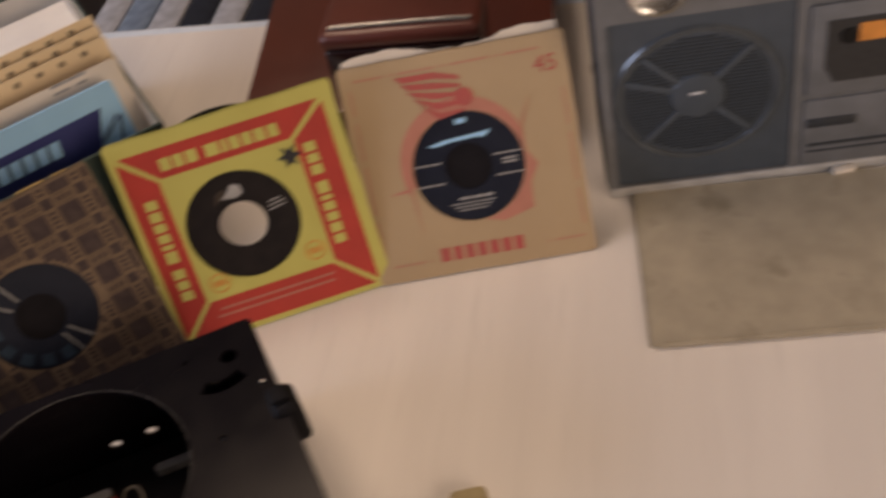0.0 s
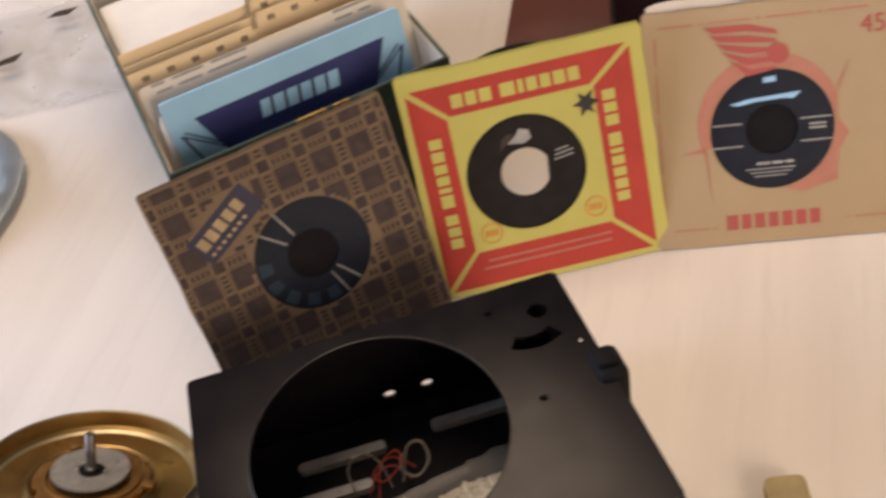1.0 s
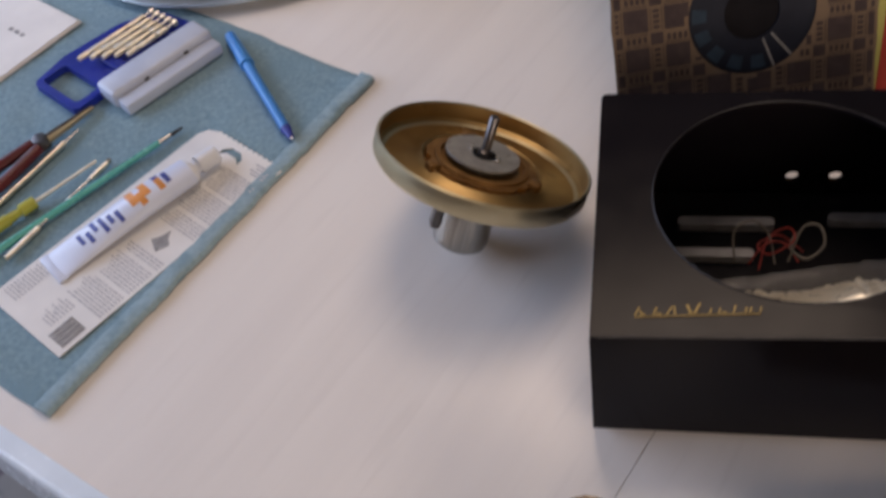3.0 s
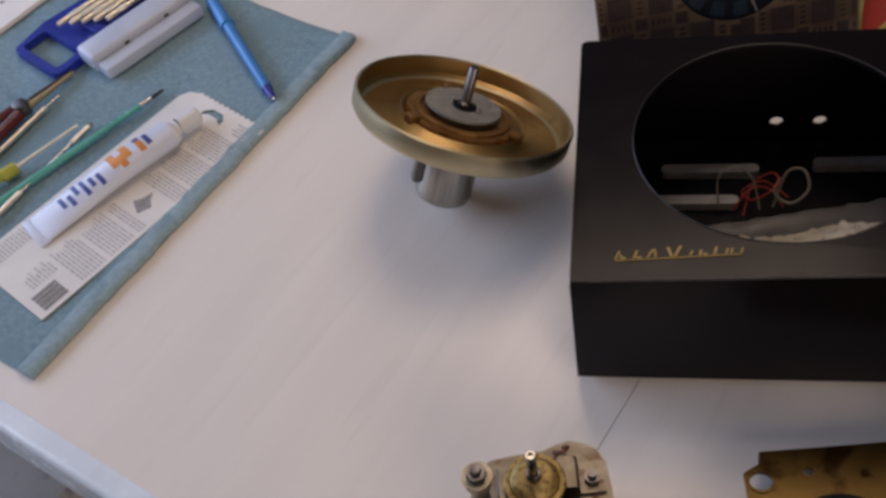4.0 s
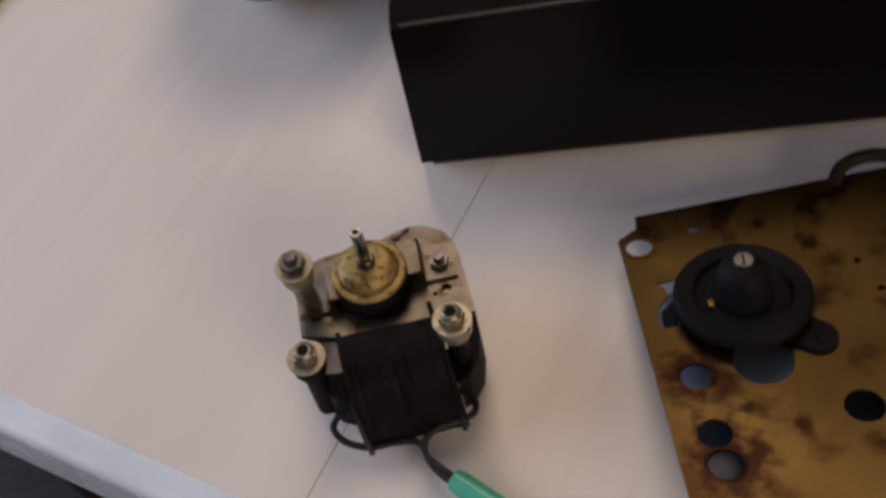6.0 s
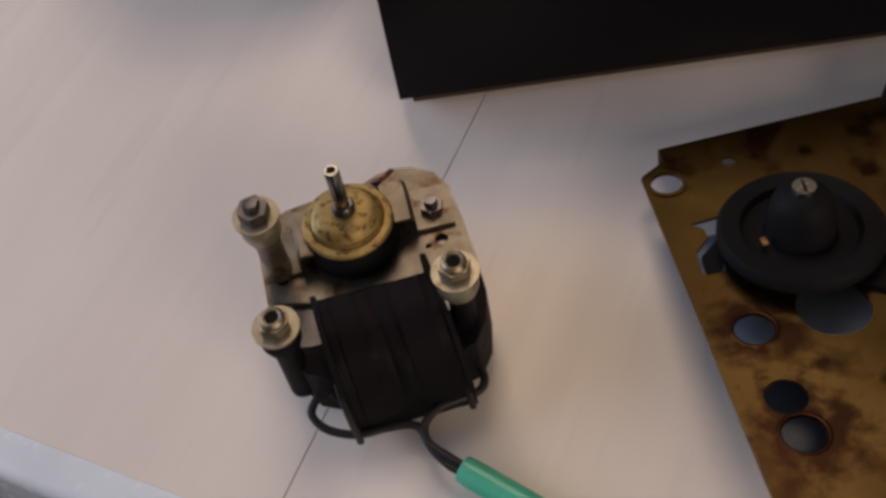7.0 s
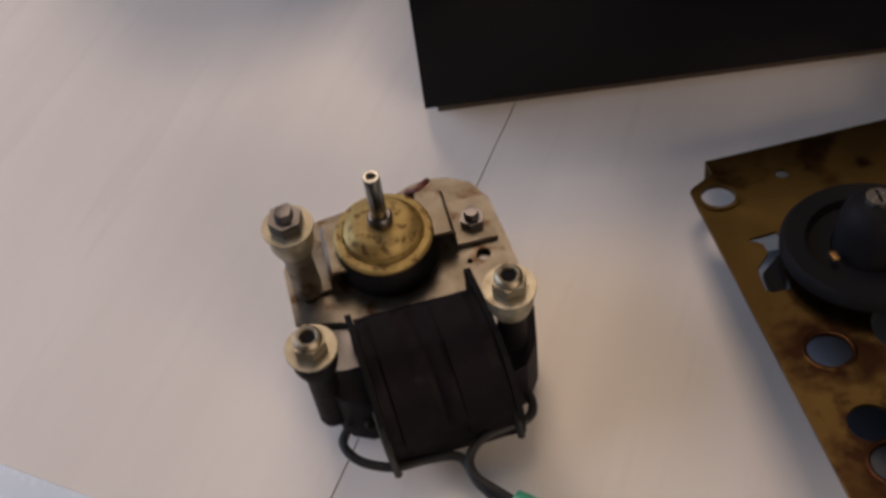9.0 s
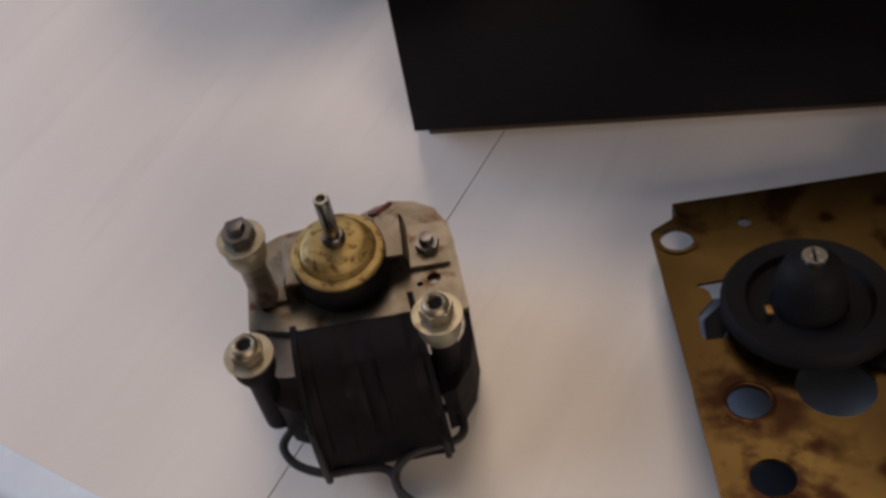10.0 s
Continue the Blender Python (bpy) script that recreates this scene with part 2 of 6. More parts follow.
M_STRIPEPALE = mat("pale_grey_fabric", (0.55, 0.57, 0.62), 0.9, scale=60)
M_STRIPEBLUE = mat("blue_grey_fabric", (0.25, 0.33, 0.45), 0.9, scale=60)
M_STRIPENAVY = mat("navy_fabric", (0.02, 0.025, 0.04), 0.9, scale=60)
M_FILM = mat("clear_plastic_film", (0.8, 0.8, 0.8), 0.15, scale=40, alpha=0.17, bump=0.3, bump_scale=80)
M_SHEETFILM = mat("clear_bag_film", (0.72, 0.72, 0.72), 0.2, scale=30, alpha=0.34, bump=0.3, bump_scale=60)
M_BAGFILM = mat("crinkled_bag_film", (0.90, 0.85, 0.72), 0.28, 0.3, second=(0.80, 0.74, 0.60), scale=40, alpha=0.92, bump=0.08, bump_scale=90, spec=1.0)
M_STRIP = mat("dull_grey_strip", (0.40, 0.40, 0.42), 0.6, scale=80)
M_POST = mat("brushed_post_steel", (0.40, 0.39, 0.36), 0.24, 1.0, second=(0.30, 0.29, 0.265), scale=60, stretch=(6, 6, 0.3))
M_LIP = mat("worn_lip_and_highlight_metal", (0.07, 0.068, 0.07), 0.45, 0.8, scale=150)
M_PALEGOLD = mat("pale_gold_plating", (0.88, 0.83, 0.71), 0.4, 1.0, second=(0.74, 0.68, 0.54), scale=200)
M_PALETEAL = mat("clear_teal_plastic", (0.13, 0.46, 0.40), 0.25, second=(0.09, 0.38, 0.33), scale=60)
M_PALEINK = mat("pale_grey_print", (0.50, 0.50, 0.52), 0.75, second=(0.42, 0.42, 0.44), scale=200)


def stained_round(m, name, spots, colour):
    """A copy of a metal with uneven stains of rust round the given holes (x, y, radius)."""
    m = m.copy()
    m.name = name
    n, ln = m.node_tree.nodes, m.node_tree.links
    b = n["Principled BSDF"]
    co = n.new("ShaderNodeTexCoord")
    tx = n.new("ShaderNodeTexNoise")
    tx.inputs["Scale"].default_value, tx.inputs["Detail"].default_value = 170.0, 6.0
    ln.new(co.outputs["Object"], tx.inputs["Vector"])
    out = b.inputs["Base Color"].links[0].from_socket
    for x, y, r in spots:
        dist = n.new("ShaderNodeVectorMath")
        dist.operation = "DISTANCE"
        dist.inputs[1].default_value = (x, y, 0)
        ln.new(co.outputs["Object"], dist.inputs[0])
        wob = n.new("ShaderNodeMath")
        wob.operation = "MULTIPLY_ADD"
        wob.inputs[1].default_value = r * 2.6
        ln.new(tx.outputs[0], wob.inputs[0])
        ln.new(dist.outputs["Value"], wob.inputs[2])
        rg = n.new("ShaderNodeMapRange")
        rg.inputs[1].default_value, rg.inputs[2].default_value = r * 2.75, r * 1.9
        ln.new(wob.outputs[0], rg.inputs[0])
        mx = n.new("ShaderNodeMix")
        mx.data_type = "RGBA"
        mx.inputs[7].default_value = (*colour, 1)
        ln.new(rg.outputs[0], mx.inputs[0])
        ln.new(out, mx.inputs[6])
        out = mx.outputs[2]
    ln.new(out, b.inputs["Base Color"])
    return m


# ---- mesh helpers ----
def mesh_of(bm, name, material, smooth=False):
    bmesh.ops.recalc_face_normals(bm, faces=bm.faces)
    me = bpy.data.meshes.new(name)
    bm.to_mesh(me)
    bm.free()
    me.materials.append(material)
    if smooth:
        me.shade_smooth()
        me.set_sharp_from_angle(angle=radians(38))
    return me


def part(name, bm, material, parent, label="", at=None, smooth=True):
    ob = new(name, mesh_of(bm, name, material, smooth))
    ob.parent = parent
    if at is not None:
        ob.matrix_basis = at
    if label:
        ob["label"] = label
    return ob


def thing(name, label, category, m=None, group="", kind=""):
    ob = new(name)
    ob.empty_display_size = 0.02
    if m is not None:
        ob.matrix_basis = m
    return tagged(ob, label, category, group, kind)


def add_box(bm, x0, y0, z0, x1, y1, z1, bevel=0.0, segs=2):
    vs = bmesh.ops.create_cube(bm, size=1.0)["verts"]
    bmesh.ops.scale(bm, vec=(x1 - x0, y1 - y0, z1 - z0), verts=vs)
    bmesh.ops.translate(bm, vec=((x0 + x1) / 2, (y0 + y1) / 2, (z0 + z1) / 2), verts=vs)
    if bevel > 0:
        es = list({e for v in vs for e in v.link_edges})
        bmesh.ops.bevel(bm, geom=es, offset=bevel, segments=segs, profile=0.5, affect="EDGES")
    return bm


def box_bm(*a, **k):
    return add_box(bmesh.new(), *a, **k)


def add_lathe(bm, profile, segs=40, m=None):
    """Turns (radius, height) pairs about z; pairs of radius 0 close it."""
    rings = []
    for r, z in profile:
        if r < 1e-6:
            rings.append([bm.verts.new((0, 0, z))])
        else:
            rings.append([bm.verts.new((r * math.cos(2 * math.pi * i / segs), r * math.sin(2 * math.pi * i / segs), z)) for i in range(segs)])
    for a, b in zip(rings, rings[1:]):
        for i in range(segs):
            k = (i + 1) % segs
            if len(a) == 1 and len(b) > 1:
                bm.faces.new((a[0], b[i], b[k]))
            elif len(b) == 1 and len(a) > 1:
                bm.faces.new((a[i], a[k], b[0]))
            elif len(a) > 1:
                bm.faces.new((a[i], a[k], b[k], b[i]))
    if m is not None:
        bmesh.ops.transform(bm, matrix=m, verts=[v for r in rings for v in r])
    return bm


def lathe_bm(profile, segs=40, m=None):
    return add_lathe(bmesh.new(), profile, segs, m)


def add_plate(bm, outer, holes, z0, z1):
    """A flat plate with an outline and real holes, from z0 to z1."""
    edges = []
    for loop in [outer] + list(holes):
        vs = [bm.verts.new((x, y, z0)) for x, y in loop]
        edges += [bm.edges.new((vs[i], vs[(i + 1) % len(vs)])) for i in range(len(vs))]
    faces = [g for g in bmesh.ops.triangle_fill(bm, use_beauty=True, use_dissolve=False, edges=edges)["geom"] if isinstance(g, bmesh.types.BMFace)]
    top = bmesh.ops.extrude_face_region(bm, geom=faces)["geom"]
    bmesh.ops.translate(bm, vec=(0, 0, z1 - z0), verts=[g for g in top if isinstance(g, bmesh.types.BMVert)])
    return bm


def plate_bm(outer, holes, z0, z1):
    return add_plate(bmesh.new(), outer, holes, z0, z1)


def circle(cx, cy, r, n=32, a0=0.0, a1=360.0):
    closed = abs(a1 - a0) >= 359.9
    return [(cx + r * math.cos(radians(a0 + (a1 - a0) * i / (n if closed else n - 1))), cy + r * math.sin(radians(a0 + (a1 - a0) * i / (n if closed else n - 1)))) for i in range(n)]


def rounded(x0, y0, x1, y1, r, n=5):
    pts = []
    for cx, cy, a in ((x1 - r, y1 - r, 0), (x0 + r, y1 - r, 90), (x0 + r, y0 + r, 180), (x1 - r, y0 + r, 270)):
        pts += circle(cx, cy, r, n, a, a + 90)
    return pts


def ring_sector(cx, cy, r0, r1, a0, a1, n=10):
    return circle(cx, cy, r1, n, a0, a1) + circle(cx, cy, r0, n, a1, a0)


def smooth_path(pts, steps=6):
    out = []
    P = [Vector(p) for p in pts]
    for i in range(len(P) - 1):
        a, b, c, d = P[max(i - 1, 0)], P[i], P[i + 1], P[min(i + 2, len(P) - 1)]
        for k in range(steps):
            t = k / steps
            out.append(0.5 * ((2 * b) + (c - a) * t + (2 * a - 5 * b + 4 * c - d) * t * t + (3 * b - a - 3 * c + d) * t ** 3))
    return out + [P[-1]]


def add_tube(bm, pts, r, segs=8, smooth=6, r_end=None):
    path = smooth_path(pts, smooth) if smooth else [Vector(p) for p in pts]
    rings = []
    for i, p in enumerate(path):
        d = (path[min(i + 1, len(path) - 1)] - path[max(i - 1, 0)]).normalized()
        a = d.cross(Vector((0.31, 0.17, 0.94))).normalized()
        b = d.cross(a)
        rr = r if r_end is None else r + (r_end - r) * i / (len(path) - 1)
        rings.append([bm.verts.new(p + rr * (math.cos(2 * math.pi * k / segs) * a + math.sin(2 * math.pi * k / segs) * b)) for k in range(segs)])
    for u, v in zip(rings, rings[1:]):
        for k in range(segs):
            bm.faces.new((u[k], u[(k + 1) % segs], v[(k + 1) % segs], v[k]))
    bm.faces.new(rings[0])
    bm.faces.new(rings[-1][::-1])
    return bm


def tube_bm(pts, r, segs=8, smooth=6, r_end=None):
    return add_tube(bmesh.new(), pts, r, segs, smooth, r_end)


def flat_quads(bm, quads, z0, z1):
    """Thin rectangles (x0, y0, x1, y1) as low blocks."""
    for x0, y0, x1, y1 in quads:
        lo = [bm.verts.new((x, y, z0)) for x, y in ((x0, y0), (x1, y0), (x1, y1), (x0, y1))]
        hi = [bm.verts.new((x, y, z1)) for x, y in ((x0, y0), (x1, y0), (x1, y1), (x0, y1))]
        bm.faces.new(hi)
        bm.faces.new(lo[::-1])
        for k in range(4):
            bm.faces.new((lo[k], lo[(k + 1) % 4], hi[(k + 1) % 4], hi[k]))
    return bm


def axes(origin, ex, up):
    """A pose with x along ex, y along up (made square to ex) and z out of the face."""
    ex = Vector(ex).normalized()
    up = Vector(up)
    up = (up - ex * up.dot(ex)).normalized()
    n = ex.cross(up)
    m = Matrix((ex, up, n)).transposed().to_4x4()
    m.translation = origin
    return m


def along(p, q, z=0.0):
    """A flat pose at p with x towards q."""
    return Matrix.Translation((p[0], p[1], z)) @ Matrix.Rotation(math.atan2(q[1] - p[1], q[0] - p[0]), 4, "Z")


def bars(bm, x, y, widths, gap, h, z0, z1, turn=0.0, slant=0.0):
    """A row of plain upright blocks, as tall as the printing that they stand for."""
    c, s = math.cos(radians(turn)), math.sin(radians(turn))
    u = 0.0
    for w in widths:
        if w > 0:
            q = [(u, 0), (u + w, 0), (u + w + slant, h), (u + slant, h)]
            add_plate(bm, [(x + c * a - s * b, y + s * a + c * b) for a, b in q], [], z0, z1)
        u += abs(w) + gap
    return bm


def block_row(name, parent, material, x, y, widths, gap, h, z0, z1, turn=0.0, slant=0.0):
    """The same row, each block a part of its own."""
    c, s = math.cos(radians(turn)), math.sin(radians(turn))
    u = 0.0
    for w in widths:
        if w > 0:
            part(name, bars(bmesh.new(), x + c * u, y + s * u, [w], 0, h, z0, z1, turn, slant), material, parent, smooth=False)
        u += abs(w) + gap


# ---- room ----
def room():
    x0, x1, y0, y1, zf, zc, t = -1.9, 2.3, -2.2, 2.6, -0.74, 1.68, 0.12
    tagged(part("floor", box_bm(x0 - t, y0 - t, zf - 0.1, x1 + t, y1 + t, zf), M_FLOOR, None, smooth=False), "dark brown wooden floor under the table", "floor", kind="structure")
    tagged(part("ceiling", box_bm(x0 - t, y0 - t, zc, x1 + t, y1 + t, zc + 0.1), M_CEIL, None, smooth=False), "plain white painted ceiling", "ceiling", kind="structure")
    tagged(part("wall_north", box_bm(x0, y1, zf, x1, y1 + t, zc), M_WALL, None, smooth=False), "plain tan painted wall", "wall", kind="structure")
    bm = plate_bm([(x0, zf), (x1, zf), (x1, zc), (x0, zc)], [[(0.70, 0.15), (2.20, 0.15), (2.20, 1.35), (0.70, 1.35)]], 0, t)
    bmesh.ops.transform(bm, matrix=axes((0, y0, 0), (1, 0, 0), (0, 0, 1)), verts=bm.verts)
    tagged(part("wall_south", bm, M_WALL, None, smooth=False), "tan painted wall with a window opening", "wall", kind="structure")
    # unseen window, added to give the warm south light an opening
    w = thing("window_2", "unseen white framed window added for the warm light", "window", kind="structure")
    bm = bmesh.new()
    for q in ((0.70, 0.15, 2.20, 0.20), (0.70, 1.30, 2.20, 1.35), (0.70, 0.20, 0.75, 1.30), (2.15, 0.20, 2.20, 1.30)):
        add_box(bm, q[0], y0 - 0.09, q[1], q[2], y0 - 0.05, q[3])
    part("window_frame", bm, M_WHITEPLASTIC, w, smooth=False)
    tagged(part("wall_east", box_bm(x1, y0 - t, zf, x1 + t, y1 + t, zc), M_WALL, None, smooth=False), "plain tan painted wall", "wall", kind="structure")
    bm = plate_bm([(y0 - t, zf), (y1 + t, zf), (y1 + t, zc), (y0 - t, zc)], [[(-0.6, 0.15), (1.6, 0.15), (1.6, 1.35), (-0.6, 1.35)]], 0, t)
    bmesh.ops.transform(bm, matrix=axes((x0 - t, 0, 0), (0, 1, 0), (0, 0, 1)), verts=bm.verts)
    tagged(part("wall_west", bm, M_WALL, None, smooth=False), "tan painted wall with a window opening", "wall", kind="structure")
    w = thing("window_1", "white framed window letting in cool daylight", "window", kind="structure")
    bm = bmesh.new()
    for a in ((-0.60, 0.15, 1.60, 0.20), (-0.60, 1.30, 1.60, 1.35), (-0.60, 0.20, -0.55, 1.30), (1.55, 0.20, 1.60, 1.30)):
        add_box(bm, x0 - 0.09, a[0], a[1], x0 - 0.05, a[2], a[3])
    part("window_frame", bm, M_WHITEPLASTIC, w, smooth=False)


room()
cl = thing("ceiling_lamp", "square white ceiling lamp giving warm light", "ceiling lamp", pose(0.31, 0.99, 1.68))
part("housing", box_bm(-0.40, -0.40, -0.055, 0.40, 0.40, -0.001, bevel=0.008), M_WHITEPLASTIC, cl)


# ---- table: leaves laid across, a pale edge, legs ----
E_U, E_V = Vector((0.8925, -0.4511, 0)), Vector((0.4511, 0.8925, 0))
TABLE = Matrix((E_U, E_V, Vector((0, 0, 1)))).transposed().to_4x4()


def table():
    t = thing("table", "white washed laminate table with a pale edge and seams", "table", TABLE)
    v0, v1, th = -0.1812, 0.776, 0.024
    us = [-1.05, -0.52, 0.0300, 0.27, 0.78, 1.25]
    for a, b in zip(us, us[1:]):
        part("leaf", box_bm(a + (0.00026 if a == 0.0300 else 0.00004), v0, -th, b - (0.00026 if b == 0.0300 else 0.00004), v1, 0.0), M_TABLE, t, smooth=False)
    for y, sg in ((v0, -1), (v1, 1)):
        prof = [(0.0, -0.0002), (0.010, -0.0002)] + [(0.010 + 0.006 * math.sin(radians(k * 15)), -0.0062 + 0.006 * math.cos(radians(k * 15))) for k in range(1, 7)] + [(0.016, -0.042), (0.0, -0.042)]
        bm = bmesh.new()
        la = [bm.verts.new((us[0], y + sg * (p + 0.00004), z)) for p, z in prof]
        lb = [bm.verts.new((us[-1], y + sg * (p + 0.00004), z)) for p, z in prof]
        for k in range(len(prof)):
            bm.faces.new((la[k], la[(k + 1) % len(prof)], lb[(k + 1) % len(prof)], lb[k]))
        bm.faces.new(la)
        bm.faces.new(lb[::-1])
        part("edge_trim", bm, M_TRIM, t, "rounded pale edge strip")
    for x0, x1 in ((us[0] - 0.02, us[0] - 0.0004), (us[-1] + 0.0004, us[-1] + 0.02)):
        part("edge_trim", box_bm(x0, v0 - 0.016, -0.042, x1, v1 + 0.016, -0.0002, bevel=0.0035, segs=4), M_TRIM, t)
    part("apron", box_bm(us[0] + 0.1, v0 + 0.1, -0.11, us[-1] - 0.1, v1 - 0.1, -th - 0.001), M_DARKWOOD, t, "dark wooden apron", smooth=False)
    for x in (us[0] + 0.13, us[-1] - 0.13):
        for y in (v0 + 0.13, v1 - 0.13):
            part("leg", box_bm(x - 0.03, y - 0.03, -0.74, x + 0.03, y + 0.03, -0.111, bevel=0.004), M_DARKWOOD, t)


table()


def dining_chair(m, label, seat_mats):
    c = thing("dining_chair", label, "chair", m, "chairs round the table")
    for x in (-0.2, 0.2):
        for y in (-0.19, 0.19):
            top = 0.22 if y > 0 else -0.3
            part("leg", box_bm(x - 0.017, y - 0.017, -0.74, x + 0.017, y + 0.017, top, bevel=0.004), M_DARKWOOD, c)
    part("seat", box_bm(-0.22, -0.21, -0.34, 0.22, 0.17, -0.301, bevel=0.006), M_DARKWOOD, c)
    n = len(seat_mats)
    for i, ms in enumerate(seat_mats):
        part("cushion" if n == 1 else "cushion_stripe", box_bm(-0.215 + 0.43 * i / n, -0.2, -0.3, -0.2155 + 0.43 * (i + 1) / n, 0.16, -0.262, bevel=0.008), ms, c)
    for z in (-0.08, 0.14):
        part("back_rail", box_bm(-0.182, 0.182, z, 0.182, 0.2, z + 0.06, bevel=0.004), M_DARKWOOD, c)


dining_chair(pose(-0.70, 0.045, 0, 0, 0, 151), "dark wooden dining chair with a floral fabric seat", [M_FLORAL])
dining_chair(pose(0.28, 1.18, 0, 0, 0, -29), "dark wooden dining chair with a striped fabric seat", [M_STRIPEPALE, M_STRIPEBLUE, M_STRIPEPALE, M_STRIPENAVY, M_STRIPEPALE, M_STRIPENAVY, M_STRIPEPALE, M_STRIPEBLUE])


# ---- the emptied player case ----
BW, BD, BH = 0.249, 0.186, 0.0985


def flare(ob):
    """The case is a little wider and taller towards its front right corner."""
    for v in ob.data.vertices:
        fx, fy, fz = v.co.x / BW, 1 - v.co.y / BD, v.co.z / BH
        v.co.x *= 1 + 0.060 * fy
        v.co.z += max(0.0, fz - 0.12) * fx * (0.0115 * fy + 0.003 * (1 - fy))


def player_case():
    c = thing("player_case", "emptied black record player case with a round top opening", "player case")
    part("plinth", box_bm(0.005, 0.005, 0.0, BW - 0.005, BD - 0.005, 0.0076), M_PLINTH, c, "brown wooden base", smooth=False)
    part("bottom", box_bm(0.004, 0.004, 0.0078, BW - 0.004, BD - 0.004, 0.0125), M_INSIDE, c, smooth=False)
    holes = [circle(0.1080, 0.0995, 0.0765, 72), circle(0.2262, 0.1575, 0.0062, 20), circle(0.197, 0.1665, 0.0021, 12), circle(0.2058, 0.0905, 0.0026, 14),
             ring_sector(0.2165, 0.1585, 0.0195, 0.030, 238, 306, 12)]
    part("top", plate_bm(rounded(0, 0, BW, BD, 0.004), holes, BH - 0.0024, BH), M_BLACK, c)
    part("front", box_bm(0, 0, 0.0078, BW, 0.003, BH - 0.0026), M_BLACK, c, smooth=False)
    for x in (0.0, BW - 0.003):
        part("side", box_bm(x, 0.0032, 0.0078, x + 0.003, BD - 0.0032, BH - 0.0026), M_BLACK, c, smooth=False)
    bm = plate_bm([(0, 0.0078), (BW, 0.0078), (BW, BH - 0.0026), (0, BH - 0.0026)], [circle(0.122, 0.0275, 0.0044, 16), circle(0.149, 0.0275, 0.0044, 16)], 0, 0.003)
    bmesh.ops.transform(bm, matrix=axes((0, BD, 0), (1, 0, 0), (0, 0, 1)), verts=bm.verts)
    part("back", bm, M_BLACK, c, smooth=False)
    part("opening_lip", tube_bm([(x, y, BH + 0.0002) for x, y in circle(0.1080, 0.0995, 0.0771, 73, 0, 360.0001)], 0.00035, 5, 0), M_LIP, c, "thin worn metal lip")
    for x0, y0, x1 in ((0.049, 0.1480, 0.110), (0.1435, 0.1525, 0.203), (0.034, 0.1215, 0.096)):
        part("floor_strip", plate_bm(rounded(x0, y0, x1, y0 + 0.0072, 0.0034), [], 0.0126, 0.0190), M_STRIP, c, "dull grey strip")
    part("rivet", lathe_bm([(0, BH + 0.0012), (0.0010, BH + 0.0008), (0.0013, BH + 0.0001), (0, BH + 0.0001)], 12, pose(0.2412, 0.1235, 0)), M_STEEL, c)
    k = part("knob", box_bm(BW - 0.0100, 0.0870, 0.068, BW + 0.0085, 0.1125, 0.1030, bevel=0.0045, segs=3), M_RUBBER, c, "black control knob")
    part("knob_cap", box_bm(BW - 0.0085, 0.0945, 0.1032, BW + 0.0040, 0.1085, 0.1068, bevel=0.0016, segs=2), M_RUBBER, k)
    # added strip that imitates the bright reflection along the front top edge
    part("front_edge", tube_bm([(0.004, 0.0008, BH - 0.0006), (BW - 0.004, 0.0008, BH - 0.0006)], 0.0009, 8, 0), M_LIP, c, "thin strip standing in for the front edge highlight")
    # gilt script: plain blocks on a fine rule
    bm = bmesh.new()
    for u, w, h, sl in ((0.0, 0.0009, 0.0052, 0.0022), (0.003, 0.0026, 0.0010, 0.0), (0.0038, 0.0009, 0.0030, -0.0012), (0.009, 0.0009, 0.0050, 0.0018), (0.0105, 0.0028, 0.0009, 0.0), (0.0155, 0.0009, 0.0052, 0.0030), (0.0195, 0.0009, 0.0052, 0.0), (0.027, 0.0012, 0.0062, -0.0014), (0.0285, 0.0012, 0.0066, 0.0034), (0.036, 0.0009, 0.0030, 0.0012), (0.0405, 0.0009, 0.0032, 0.0010), (0.0425, 0.0020, 0.0009, 0.0), (0.0475, 0.0009, 0.0048, 0.0014), (0.0530, 0.0010, 0.0032, 0.0010), (0.0552, 0.0010, 0.0032, 0.0010), (0.0600, 0.0009, 0.0032, 0.0010)):
        bars(bm, 0.0215 + u, 0.0140 + 0.0436 * u, [w], 0, h, BH + 0.0001, BH + 0.0005, 2.5, sl)
    add_plate(bm, [(0.022, 0.0128), (0.082, 0.0154), (0.082, 0.0159), (0.022, 0.0133)], [], BH + 0.0001, BH + 0.0006)
    part("gilt_script", bm, M_GILT, c, "gilt lettering on the top", smooth=False)
    for ob in list(c.children_recursive):
        if ob.name.split(".")[0] not in ("plinth", "bottom", "floor_strip"):
            flare(ob)


player_case()


def crinkled(bm, nx, ny, w, d, amp, seed, rise=0.0, fold=1.0):
    grid = [[bm.verts.new((w * (i / nx - 0.5), d * (j / ny - 0.5), 0)) for j in range(ny + 1)] for i in range(nx + 1)]
    for i in range(nx + 1):
        for j in range(ny + 1):
            v = grid[i][j]
            n1 = noise.noise((v.co.x * 30 * fold + seed, v.co.y * 52 * fold, seed)) + 0.6 * abs(noise.noise((v.co.x * 95 * fold, v.co.y * 95 * fold + seed, 3)))
            v.co.z = max(0.0, rise * (1 - (2 * j / ny - 1) ** 2) + amp * (0.6 + n1))
            v.co.x += 0.004 * noise.noise((j * 0.7, seed, 1))
            v.co.y += 0.004 * noise.noise((i * 0.7, seed, 2))
    for i in range(nx):
        for j in range(ny):
            bm.faces.new((grid[i][j], grid[i + 1][j], grid[i + 1][j + 1], grid[i][j + 1]))
    return bm


